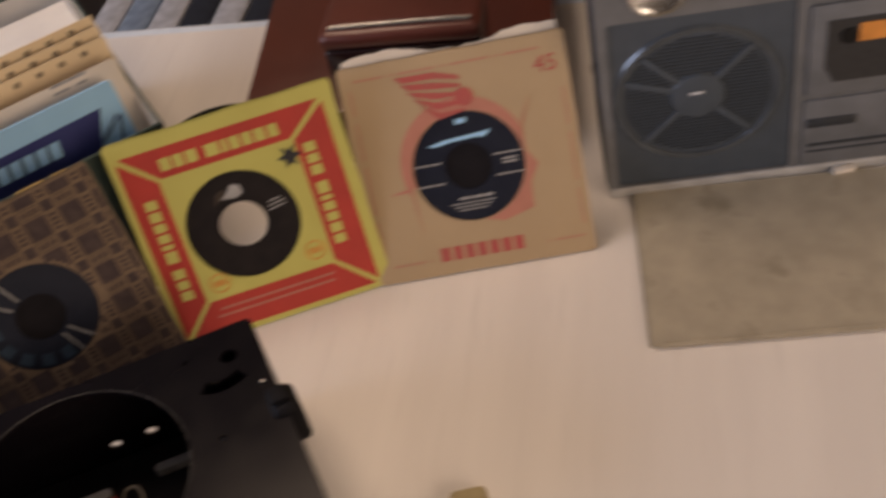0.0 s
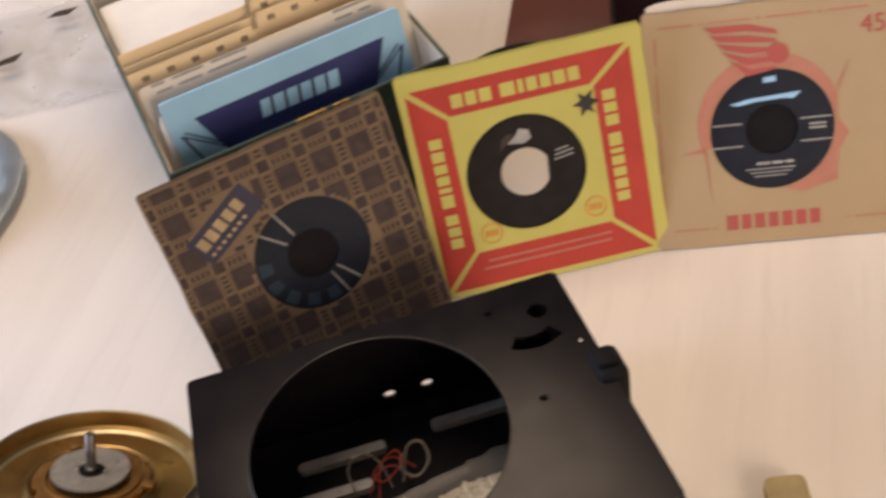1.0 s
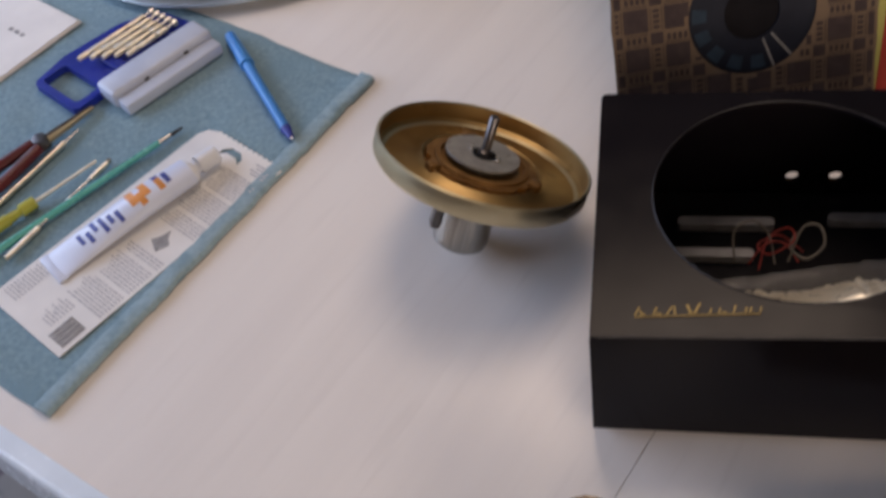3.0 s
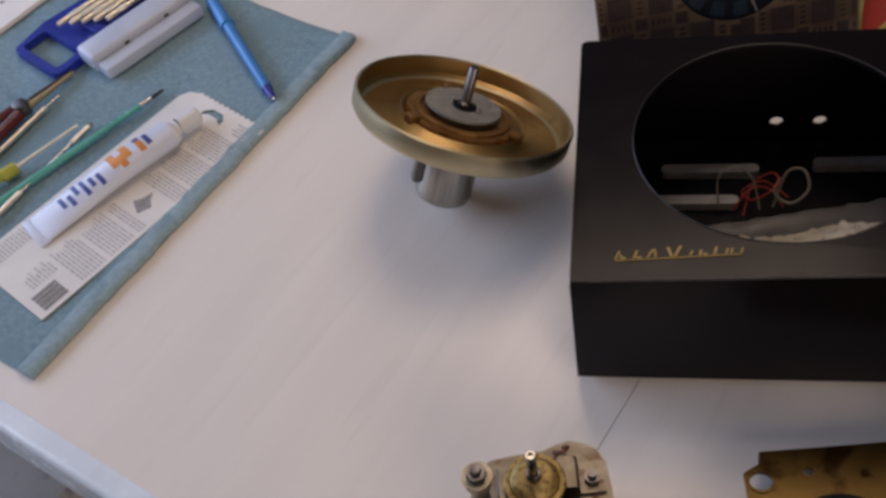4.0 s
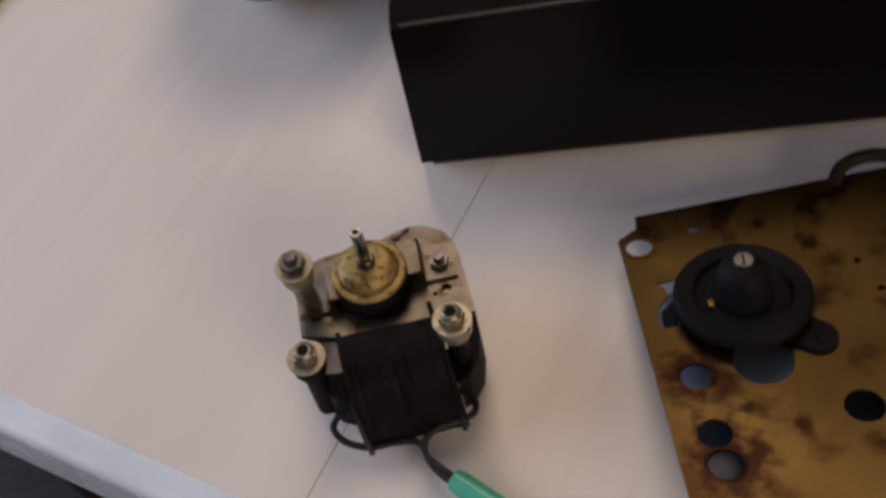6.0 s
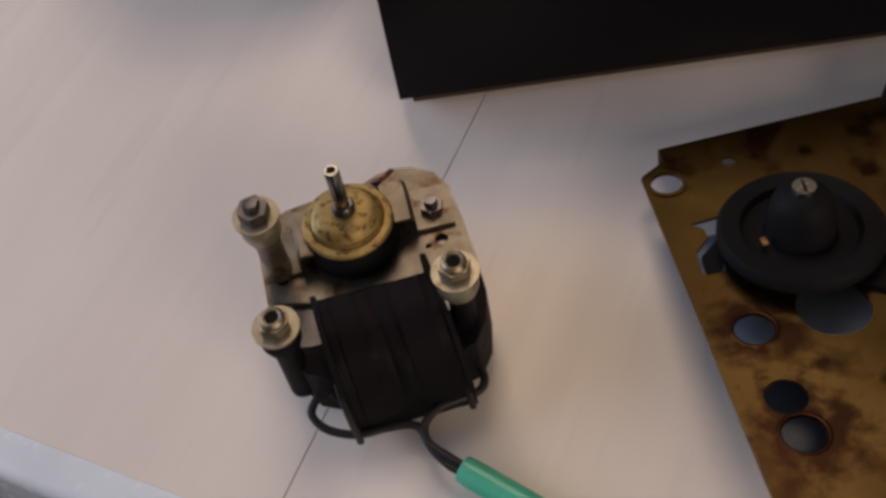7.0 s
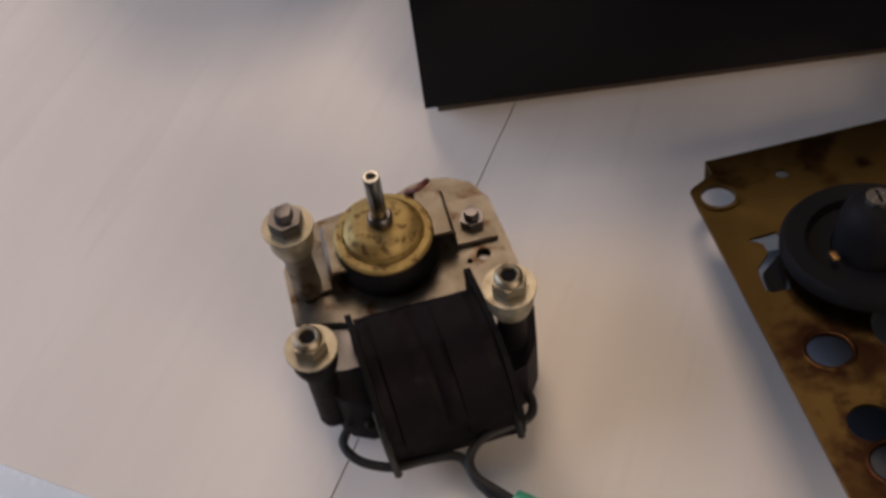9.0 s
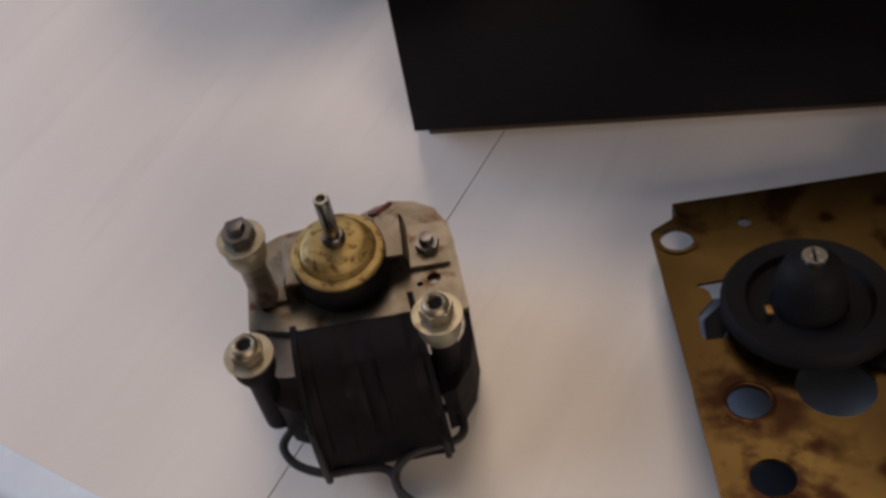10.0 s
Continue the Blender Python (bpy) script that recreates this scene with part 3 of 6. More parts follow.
bag = thing("parts_bag", "crumpled clear plastic bag of small parts inside the black case", "plastic bag", pose(0.128, 0.062, 0.0152, 0, 0, 5))
part("film", crinkled(bmesh.new(), 60, 30, 0.142, 0.066, 0.0100, 4.0, 0.022, 0.45), M_BAGFILM, bag)
part("flap", crinkled(bmesh.new(), 30, 8, 0.130, 0.022, 0.0012, 9.0, 0.002), M_FILM, bag, at=pose(0.006, 0.036, 0.006, 14, 0, 6))
for bx, by in ((-0.04, -0.01), (0.0, 0.005), (0.035, -0.008)):
    part("metal_part", box_bm(bx - 0.012, by - 0.006, 0.0, bx + 0.012, by + 0.006, 0.007, bevel=0.002), M_STEEL, bag)
wires = thing("loose_wires", "loose red and grey wires curled inside the black case", "wire", pose(0.11, 0.126, 0.0152))
part("red_wire", tube_bm([(-0.012, -0.014, 0.003), (-0.006, 0.004, 0.012), (0.006, 0.008, 0.018), (0.008, -0.004, 0.02), (-0.006, -0.009, 0.012), (-0.012, 0.002, 0.008), (0.002, 0.012, 0.006), (0.016, 0.001, 0.003)], 0.00058, 6), M_REDWIRE, wires, "red wire")
part("red_wire", tube_bm([(-0.018, -0.010, 0.003), (-0.008, -0.002, 0.014), (0.004, 0.0, 0.012), (0.012, -0.008, 0.004)], 0.00058, 6), M_REDWIRE, wires)
part("grey_wire", tube_bm([(0.006, -0.008, 0.004), (0.014, 0.006, 0.020), (0.024, 0.006, 0.022), (0.026, -0.006, 0.018), (0.016, -0.012, 0.012), (0.007, -0.004, 0.012), (0.010, 0.004, 0.018)], 0.0009, 6), M_GREYWIRE, wires, "grey wire")
part("grey_wire", tube_bm([(-0.026, -0.008, 0.002), (-0.027, 0.004, 0.018), (-0.016, 0.010, 0.022), (-0.006, 0.004, 0.016), (-0.002, -0.01, 0.004)], 0.0006, 6), M_GREYWIRE, wires)


# ---- turntable platter, upside down on its centre post, leaning on the case ----
def platter():
    n = Vector((0.3543, 0.4002, 1)).normalized()
    lip = Vector((-0.0740, 0.1640, 0.0705))
    m = Matrix.Translation(lip) @ n.to_track_quat("Z", "Y").to_matrix().to_4x4()
    p = thing("turntable_platter", "gold lacquered turntable platter upside down on its steel centre post", "platter", m)
    R = 0.0717
    part("rim", lathe_bm([(R - 0.0022, -0.0120), (R - 0.0022, -0.001), (R - 0.0012, 0.0), (R, -0.001), (R, -0.0115), (R - 0.0025, -0.0152), (R - 0.008, -0.0165), (R - 0.008, -0.0150), (R - 0.0045, -0.0138), (R - 0.0022, -0.0120)], 96), M_GOLDRIM, p, "pale gold rim")
    part("dish", lathe_bm([(R - 0.0078, -0.0148), (0.046, -0.0138), (0.042, -0.0105), (0.040, -0.0092), (0.0385, -0.010), (0.036, -0.0125), (0.0, -0.0125), (0.0, -0.0166), (R - 0.0078, -0.0166), (R - 0.0078, -0.0148)], 96), M_GOLD, p, "gold dish with a raised ring")
    rng = random.Random(5)
    ring = [((0.0362 + (0.0006 if k % 8 else -0.0022) + rng.uniform(-0.0003, 0.0003)) * math.cos(k * math.pi / 24), (0.0362 + (0.0006 if k % 8 else -0.0022)) * math.sin(k * math.pi / 24)) for k in range(48)]
    part("inner_ring", plate_bm(ring, [circle(0, 0, 0.019, 32)], -0.0123, -0.0085), M_RUSTGOLD, p, "corroded golden inner ring")
    for a in (200, 330, 80):
        part("tab", box_bm(0.0345, -0.004, -0.0122, 0.0425, 0.004, -0.0055, bevel=0.001), M_RUSTGOLD, p, at=pose(0, 0, 0, 0, 0, a))
    part("bearing_plate", plate_bm(circle(0.002, -0.001, 0.0248, 48), [circle(0.0, 0.0, 0.0055, 18)], -0.0043, -0.0027), M_ZINC, p, "grey zinc plate")
    part("inner_step", lathe_bm([(0.0318, -0.0084), (0.0314, -0.0066), (0.0285, -0.0062), (0.0278, -0.0072), (0.0272, -0.0084)], 48), M_RUSTGOLD, p, "worn golden step")
    for a in (15, 195):
        part("plate_screw", lathe_bm([(0, -0.0004), (0.0018, -0.0008), (0.0021, -0.0026), (0, -0.0026)], 12, pose(0.0100 * math.cos(radians(a)), 0.0100 * math.sin(radians(a)), 0)), M_STEEL, p)
    part("hub_recess", lathe_bm([(0.0048, -0.0022), (0.0062, -0.0016), (0.0078, -0.0018), (0.0082, -0.0026)], 24), M_RUBBER, p, "dark collar round the spindle")
    part("rim_lining", lathe_bm([(R - 0.00235, -0.0012), (R - 0.0026, -0.0060), (R - 0.0028, -0.0116), (R - 0.0052, -0.0136)], 96), M_GOLD, p, "golden inner wall")
    part("spindle", lathe_bm([(0, 0.0250), (0.0026, 0.0248), (0.0032, 0.0240), (0.0032, 0.001), (0.0046, 0.0), (0.0042, -0.0120), (0, -0.0120)], 20), M_DARKSTEEL, p, "dark steel spindle")
    post = part("centre_post", lathe_bm([(0.0, -0.0167), (0.0188, -0.0167), (0.0188, -0.0655), (0.0178, -0.0685), (0.0150, -0.0708), (0.0, -0.0715)], 48), M_POST, p, "brushed steel centre post")
    part("post_blade", box_bm(-0.0035, -0.0042, -0.0600, 0.0035, 0.0042, -0.0250, bevel=0.0012), M_DARKSTEEL, post, at=Matrix.Rotation(math.atan2(*reversed((m.to_3x3().inverted() @ Vector((-1, -0.35, 0))).to_2d())), 4, "Z") @ pose(0.0195, 0, 0))


platter()


# ---- the shaded-pole motor ----
def hex_nut(r, z0, z1, bore):
    return plate_bm(circle(0, 0, r, 6), [circle(0, 0, bore, 12)], z0, z1)


def bent_strap(m, x_top, x_web, x_foot, y0, y1, zp, rise):
    """A bent sheet strap: a raised tongue, a web and a flat foot, in one strip along x."""
    t = 0.0013
    line = [(x_top, zp + rise), (x_web, zp + rise), (x_web + (0.0012 if x_foot > x_web else -0.0012), zp + rise - 0.0022), (x_web + (0.0016 if x_foot > x_web else -0.0016), zp + 0.0010), (x_foot, zp + 0.0006)]
    bm = bmesh.new()
    rows = []
    for x, z in line:
        rows.append([bm.verts.new((x, y, z + dz)) for y, dz in ((y0, 0), (y1, 0), (y1, t), (y0, t))])
    for p, q in zip(rows, rows[1:]):
        for k in range(4):
            bm.faces.new((p[k], p[(k + 1) % 4], q[(k + 1) % 4], q[k]))
    bm.faces.new(rows[0])
    bm.faces.new(rows[-1][::-1])
    part("strap", bm, M_PLATE, m, "bent steel strap", smooth=False)


def motor():
    m = thing("electric_motor", "small old electric motor with brass cap and black taped coil", "motor", pose(-0.0130, -0.1039, 0, 0, 0, 8.5))
    zp, cx, cy = 0.0325, -0.0011, 0.0178
    out = [(-0.0352, 0.022), (-0.0325, 0.031), (-0.028, 0.0368), (-0.0234, 0.0390), (-0.012, 0.0405), (0.004, 0.0415), (0.012, 0.0448), (0.0185, 0.0458), (0.0250, 0.0442), (0.0322, 0.0398), (0.0362, 0.0319), (0.0378, 0.0145), (0.0388, -0.0040), (0.0245, -0.0065), (0.0205, -0.0088), (-0.0140, -0.0082), (-0.0180, -0.0030), (-0.0349, 0.0015)]
    part("top_plate", plate_bm(out, [circle(0.0287, 0.0098, 0.0024, 14), circle(0.0238, 0.0082, 0.0011, 10), circle(-0.0283, 0.0092, 0.0021, 14), circle(cx, cy, 0.013, 28)], zp - 0.0022, zp), M_PLATE, m, "oxidised steel plate")
    part("core", plate_bm(rounded(-0.0330, -0.018, 0.0365, 0.037, 0.010), [], 0.012, zp - 0.0024), M_DARKSTEEL, m, "dark laminated core")
    for i in range(5):
        part("lamination_edge", plate_bm(rounded(-0.0336, -0.0186, 0.0371, 0.0376, 0.0104), [], 0.0135 + 0.0034 * i, 0.0147 + 0.0034 * i), M_COIL, m)
    part("lower_bearing", lathe_bm([(0, 0.0), (0.012, 0.0), (0.016, 0.004), (0.017, 0.012), (0, 0.012)], 28, pose(cx, cy, 0)), M_RUBBER, m)
    for x in (-0.026, 0.028):
        part("lower_foot", lathe_bm([(0, 0.0), (0.005, 0.0), (0.0055, 0.012), (0, 0.012)], 14, pose(x, -0.014, 0)), M_DARKSTEEL, m)
    # bearing stack on the plate
    part("bearing_housing", lathe_bm([(0, zp + 0.0001), (0.0158, zp + 0.0001), (0.0170, zp + 0.0030), (0.0172, zp + 0.0075), (0.0154, zp + 0.0112), (0, zp + 0.0112)], 44, pose(cx, cy, 0)), M_RUBBER, m, "black bearing housing")
    cap = part("bearing_cap", lathe_bm([(0.0150, zp + 0.0113), (0.0157, zp + 0.0120), (0.0158, zp + 0.0132), (0.0152, zp + 0.0139), (0.0132, zp + 0.0141), (0.0127, zp + 0.0136), (0.0124, zp + 0.0146), (0.0122, zp + 0.0162), (0.0112, zp + 0.0170), (0.0104, zp + 0.0186), (0.0092, zp + 0.0193), (0.0062, zp + 0.0192), (0.004, zp + 0.0196), (0, zp + 0.0197)], 56, pose(cx, cy, 0)), M_BEARING, m, "spotted brass bearing cap")
    part("collar", lathe_bm([(0.0040, zp + 0.0198), (0.0040, zp + 0.0220), (0.0034, zp + 0.0228), (0, zp + 0.0228)], 20, pose(cx, cy, 0)), M_DARKSTEEL, cap)
    part("shaft", lathe_bm([(0.0026, zp + 0.0226), (0.0026, zp + 0.0404), (0.0023, zp + 0.0410), (0.0016, zp + 0.0410), (0.0016, zp + 0.0392), (0, zp + 0.0392)], 20, pose(cx, cy, 0)), M_POST, m, "bright steel shaft")
    # straps that hold the bearing, and the screw in one foot
    bent_strap(m, 0.0118, 0.0200, 0.0348, 0.0142, 0.0318, zp, 0.0090)
    bent_strap(m, -0.0128, -0.0196, -0.0262, 0.0095, 0.0290, zp, 0.0090)
    s = part("strap_screw", hex_nut(0.0042, zp + 0.0024, zp + 0.0052, 0.0006), M_DARKSTEEL, m, at=pose(0.0282, 0.0218, 0, 0, 0, 14), smooth=False)
    part("screw_end", lathe_bm([(0, zp + 0.0084), (0.0022, zp + 0.0082), (0.0026, zp + 0.005), (0, zp + 0.005)], 14), M_DARKSTEEL, s)
    # posts with grommets, washers and nuts
    for x, y, top, turn, dark in ((-0.0285, 0.0132, 0.0738, 12, True), (-0.0300, -0.0213, 0.0600, 34, False), (0.0293, -0.0222, 0.0664, 8, False)):
        base = pose(x, y, 0, 0, 0, turn)
        low = zp + 0.0001 if dark else 0.012
        part("post", lathe_bm([(0.0048, low), (0.0044, top - 0.022), (0.0050, top - 0.021), (0.0050, top - 0.016), (0, top - 0.016)], 20), M_PLATE if dark else M_COIL, m, at=base)
        part("grommet", lathe_bm([(0.0036, top - 0.0182), (0.0060, top - 0.0178), (0.0068, top - 0.0150), (0.0068, top - 0.0108), (0.0058, top - 0.0088), (0.0036, top - 0.0086)], 28), M_COIL if not dark and x < 0 else M_WASHER, m, at=base)
        part("washer", plate_bm(circle(0, 0, 0.0078, 32), [circle(0, 0, 0.003, 12)], top - 0.0084, top - 0.0074), M_WASHER, m, at=base)
        part("nut", hex_nut(0.0053, top - 0.0072, top - 0.0030, 0.0022), M_DARKSTEEL if dark else M_NUT, m, at=base, smooth=False)
        if dark:
            part("stud", lathe_bm([(0, top), (0.0026, top - 0.0003), (0.0029, top - 0.0010), (0.0029, top - 0.0085), (0, top - 0.0085)], 6), M_DARKSTEEL, m, at=base)
        else:
            part("nut_collar", lathe_bm([(0.0024, top - 0.0029), (0.0025, top - 0.0014), (0.0032, top - 0.0012), (0.0040, top - 0.0018), (0.0043, top - 0.0029)], 24), M_NUT, m, at=base)
            part("stud", lathe_bm([(0, top - 0.0022), (0.0021, top - 0.0024), (0.0021, top - 0.0085), (0, top - 0.0085)], 14), M_INSIDE, m, at=base)
    # coil block in front, taped, widening a little to its foot
    prof = [(-0.0085, 0.010), (-0.0085, 0.0420), (-0.0105, 0.0436), (-0.018, 0.0440), (-0.026, 0.0428), (-0.0325, 0.0385), (-0.0375, 0.0320), (-0.0412, 0.0240), (-0.0430, 0.0160), (-0.0428, 0.0080), (-0.026, 0.0060)]

    def side(y, f):
        d = -y - 0.009
        return (-0.0168 + 0.07 * d) * (1 - f) + (0.0203 + 0.12 * d) * f

    bm = bmesh.new()
    fine = []
    for k in range(len(prof)):
        (ya, za), (yb, zb) = prof[k], prof[(k + 1) % len(prof)]
        for q in range(4):
            fine.append((ya + (yb - ya) * q / 4, za + (zb - za) * q / 4))
    loops = []
    for s in range(31):
        f = s / 30
        row = []
        for y, z in fine:
            x = side(y, f)
            w = 0.0009 * noise.noise((x * 170, y * 90, z * 90)) + 0.0005 * noise.noise((x * 60 + 9, y * 380, z * 380)) - 0.0004 * (abs((f * 5.3) % 1 - 0.5) < 0.06)
            row.append(bm.verts.new((x, y - w, z + w)))
        loops.append(row)
    for la, lb in zip(loops, loops[1:]):
        for k in range(len(fine)):
            bm.faces.new((la[k], la[(k + 1) % len(fine)], lb[(k + 1) % len(fine)], lb[k]))
    bm.faces.new(loops[0])
    bm.faces.new(loops[-1][::-1])
    part("coil", bm, M_COIL, m, "coil wrapped in black tape")
    for f0, f1, k in ((0.10, 0.30, 0.0009), (0.62, 0.90, 0.0010)):
        bm = bmesh.new()
        top = [[bm.verts.new((side(y, f), y * 1.004 - 0.0001, z + k)) for f in (f0, f1)] for y, z in prof[2:9]]
        for p, q in zip(top, top[1:]):
            bm.faces.new((p[0], p[1], q[1], q[0]))
        part("tape_strip", bm, M_COIL, m, "strip of dull black tape")
    for f, e, y1, zt in ((0.0, -1, -0.0070, 0.0428), (1.0, 1, -0.0022, 0.0440)):
        bm = bmesh.new()
        prof2 = [(y1, 0.012), (y1, zt), (y1 - 0.004, zt + 0.0008)] + [(y - 0.0006, z + 0.0006) for y, z in prof[3:10]]
        la = [bm.verts.new((side(y, f) + e * 0.0002, y, z)) for y, z in prof2]
        lb = [bm.verts.new((side(y, f) + e * 0.0022, y, z)) for y, z in prof2]
        for k in range(len(prof2)):
            bm.faces.new((la[k], la[(k + 1) % len(prof2)], lb[(k + 1) % len(prof2)], lb[k]))
        bm.faces.new(la)
        bm.faces.new(lb[::-1])
        part("cheek", bm, M_RUBBER, m, smooth=False)
    part("copper_winding", box_bm(-0.013, -0.0084, 0.0300, 0.004, -0.0046, 0.0352, bevel=0.0015), M_COPPER, m, "dark red copper winding")
    for pts in ([(-0.0350, 0.0), (-0.0345, -0.011), (-0.0310, -0.020), (-0.0260, -0.028), (-0.0200, -0.031), (-0.0175, -0.031), (-0.0175, 0.0)], [(0.0236, 0.0), (0.0385, 0.0), (0.0388, -0.013), (0.0362, -0.0245), (0.0308, -0.0322), (0.0262, -0.0335)]):
        part("side_core", plate_bm(pts, [], 0.006, 0.0300), M_COIL, m)
    part("terminal_wire", tube_bm([(0.012, 0.040, zp), (0.010, 0.037, zp + 0.006), (0.014, 0.034, zp + 0.0105), (0.0175, 0.038, zp + 0.0085), (0.015, 0.041, zp + 0.003)], 0.0010, 6), M_COPPER, m)
    part("lead", tube_bm([(-0.0195, -0.032, 0.018), (-0.0205, -0.0290, 0.0155), (-0.0228, -0.0262, 0.0135), (-0.0268, -0.0280, 0.012), (-0.0294, -0.0331, 0.0115), (-0.0252, -0.0395, 0.0105), (-0.0156, -0.0440, 0.010), (-0.0055, -0.0445, 0.0105), (0.0045, -0.0468, 0.011), (0.0078, -0.0560, 0.010), (0.0125, -0.0635, 0.0095), (0.0175, -0.0680, 0.0095)], 0.0015, 8), M_WIRE, m, "black lead wire")
    part("lead", tube_bm([(0.0245, -0.0320, 0.017), (0.0275, -0.0300, 0.0150), (0.0304, -0.0330, 0.0135), (0.0305, -0.0380, 0.0130), (0.0275, -0.0415, 0.0135), (0.0215, -0.0425, 0.0140), (0.0135, -0.0440, 0.0145), (0.0075, -0.0485, 0.0140), (0.0072, -0.0545, 0.0125), (0.0122, -0.0605, 0.0115), (0.0180, -0.0665, 0.0105)], 0.0015, 8), M_WIRE, m)
    part("lead_end", tube_bm([(-0.0165, -0.036, 0.033), (-0.0160, -0.0420, 0.022), (-0.0150, -0.0462, 0.0085)], 0.0013, 7), M_WIRE, m)
    part("lead_end", tube_bm([(0.0240, -0.038, 0.024), (0.0244, -0.0430, 0.016), (0.0246, -0.0455, 0.011)], 0.0012, 7), M_WIRE, m)


motor()
plug = thing("wire_sleeve", "teal green plastic sleeve joining the motor's two black wires", "wire connector", pose(0.0122, -0.1655, 0.0088, 0, 0, -38))
part("body", lathe_bm([(0.0026, 0.0), (0.0046, 0.0005), (0.0050, 0.004), (0.0049, 0.040), (0.0042, 0.046), (0, 0.047)], 28, pose(0, 0, 0.0, 0, 90, 0)), M_GREEN, plug)
part("side_clip", lathe_bm([(0.0022, 0.0), (0.0044, 0.0005), (0.0047, 0.004), (0.0045, 0.034), (0, 0.035)], 24, pose(0.004, -0.0135, -0.002, 0, 90, -8)), M_GREEN, plug)


# ---- the brass deck plate with its idler wheel ----
def deck():
    n = Vector((-0.03, 0.195, 1.0)).normalized()
    m = axes((0.0978, -0.0475, 0.0119), Vector((0.985, 0.12, 0.0)) - n * Vector((0.985, 0.12, 0.0)).dot(n), n.cross(Vector((0.985, 0.12, 0))))
    d = thing("deck_plate", "tarnished brass deck plate with rust rings and black idler wheel", "deck plate", m)
    inv = m.inverted()

    def L(x, y):
        z = 0.0119 + 0.03 * (x - 0.0978) - 0.195 * (y + 0.0475)
        v = inv @ Vector((x, y, z))
        return (v.x, v.y)

    c = {k: L(*v) for k, v in dict(corner=(0.0978, -0.0475), notch=(0.0985, -0.0545), ear=(0.0888, -0.0625), low=(0.1022, -0.215), far=(0.330, -0.19), back=(0.300, -0.0225), ring=(0.1345, -0.1065), hole=(0.0975, -0.0668), small=(0.1218, -0.0598), rust1=(0.1112, -0.1393), h2=(0.1137, -0.1665), rust2=(0.1154, -0.1801), blue=(0.1375, -0.1350), lug=(0.1600, -0.1270), hr=(0.1690, -0.1600)).items()}
    slot_top, slot_bot = L(0.1060, -0.0888), L(0.1009, -0.1137)
    sx, sy, bx, by = slot_top[0], slot_top[1], slot_bot[0], slot_bot[1]
    slot = [(sx - 0.0042, sy + 0.0002), (sx + 0.0055, sy + 0.0008), (sx + 0.0060, sy - 0.003), (bx + 0.0085, by + 0.008), (bx + 0.0080, by + 0.001), (bx + 0.0066, by - 0.0006), (bx + 0.0012, by - 0.0004), (bx - 0.0002, by + 0.0012), (bx + 0.0002, by + 0.006), (bx + 0.0012, by + 0.011), (sx - 0.0010, sy - 0.0078), (sx - 0.0010, sy - 0.0040), (sx - 0.0024, sy - 0.0018), (sx - 0.0044, sy - 0.0010)]
    holes = [circle(*c["hole"], 0.0058, 24), circle(*c["small"], 0.0025, 16), circle(*c["rust1"], 0.0064, 24), circle(*c["h2"], 0.0066, 24), circle(*c["rust2"], 0.0066, 24), slot,
             circle(*c["blue"], 0.0118, 24), circle(*c["hr"], 0.0075, 20), circle(c["hr"][0] + 0.012, c["hr"][1] - 0.016, 0.0095, 20),
             circle(*L(0.1847, -0.0879), 0.0016, 10), circle(*L(0.190, -0.104), 0.0016, 10), circle(*L(0.240, -0.080), 0.004, 14), circle(*L(0.235, -0.140), 0.007, 16)]
    out = [c["corner"], c["notch"], (c["ear"][0] + 0.001, c["ear"][1] + 0.0015), c["ear"], c["low"], c["far"], c["back"]]
    rusty = stained_round(M_BRASS, "rust_stained_brass", [(*c["rust1"], 0.0132), (*c["rust2"], 0.0150), (*c["h2"], 0.0065), (c["rust2"][0] + 0.012, c["rust2"][1] + 0.002, 0.0045), (*L(0.128, -0.156), 0.0026), (*L(0.146, -0.166), 0.0034), (*L(0.1684, -0.0748), 0.0032), (*L(0.150, -0.0612), 0.0028), (*L(0.196, -0.160), 0.006)], (0.034, 0.016, 0.009))
    part("plate", plate_bm(out, holes, -0.0012, 0.0), rusty, d, "tarnished brass sheet", smooth=False)
    bk, co = c["back"], c["corner"]
    bm = bmesh.new()
    add_plate(bm, [co, (co[0], co[1] - 0.0012), (bk[0], bk[1] - 0.0012), bk], [], -0.0085, -0.0013)
    part("back_flange", bm, M_BRASS, d, smooth=False)
    for k in ("rust1", "rust2"):
        part("hole_rim", lathe_bm([(0.0066, 0.0001), (0.0070, 0.00028), (0.0075, 0.00026), (0.0080, 0.0001)], 32, pose(*c[k], 0)), rusty, d, "rusty raised rim")
    part("hole_rim", plate_bm(circle(*c["hole"], 0.0076, 28), [circle(*c["hole"], 0.0059, 28)], 0.0001, 0.0007), M_BRASS, d)
    # idler wheel
    w = part("idler_wheel", lathe_bm([(0.012, 0.006), (0.0185, 0.0062), (0.0200, 0.0085), (0.0262, 0.0092), (0.0275, 0.0075), (0.0275, 0.0045), (0.0262, 0.0030), (0.012, 0.0030)], 56), M_RUBBER, d, "black rubber idler wheel", at=pose(*c["ring"], 0.001))
    part("hub", lathe_bm([(0.0116, 0.0055), (0.0110, 0.0125), (0.0104, 0.0178), (0.0094, 0.0208), (0.0078, 0.0232), (0.0056, 0.0245), (0, 0.0248)], 36), M_RUBBER, w)
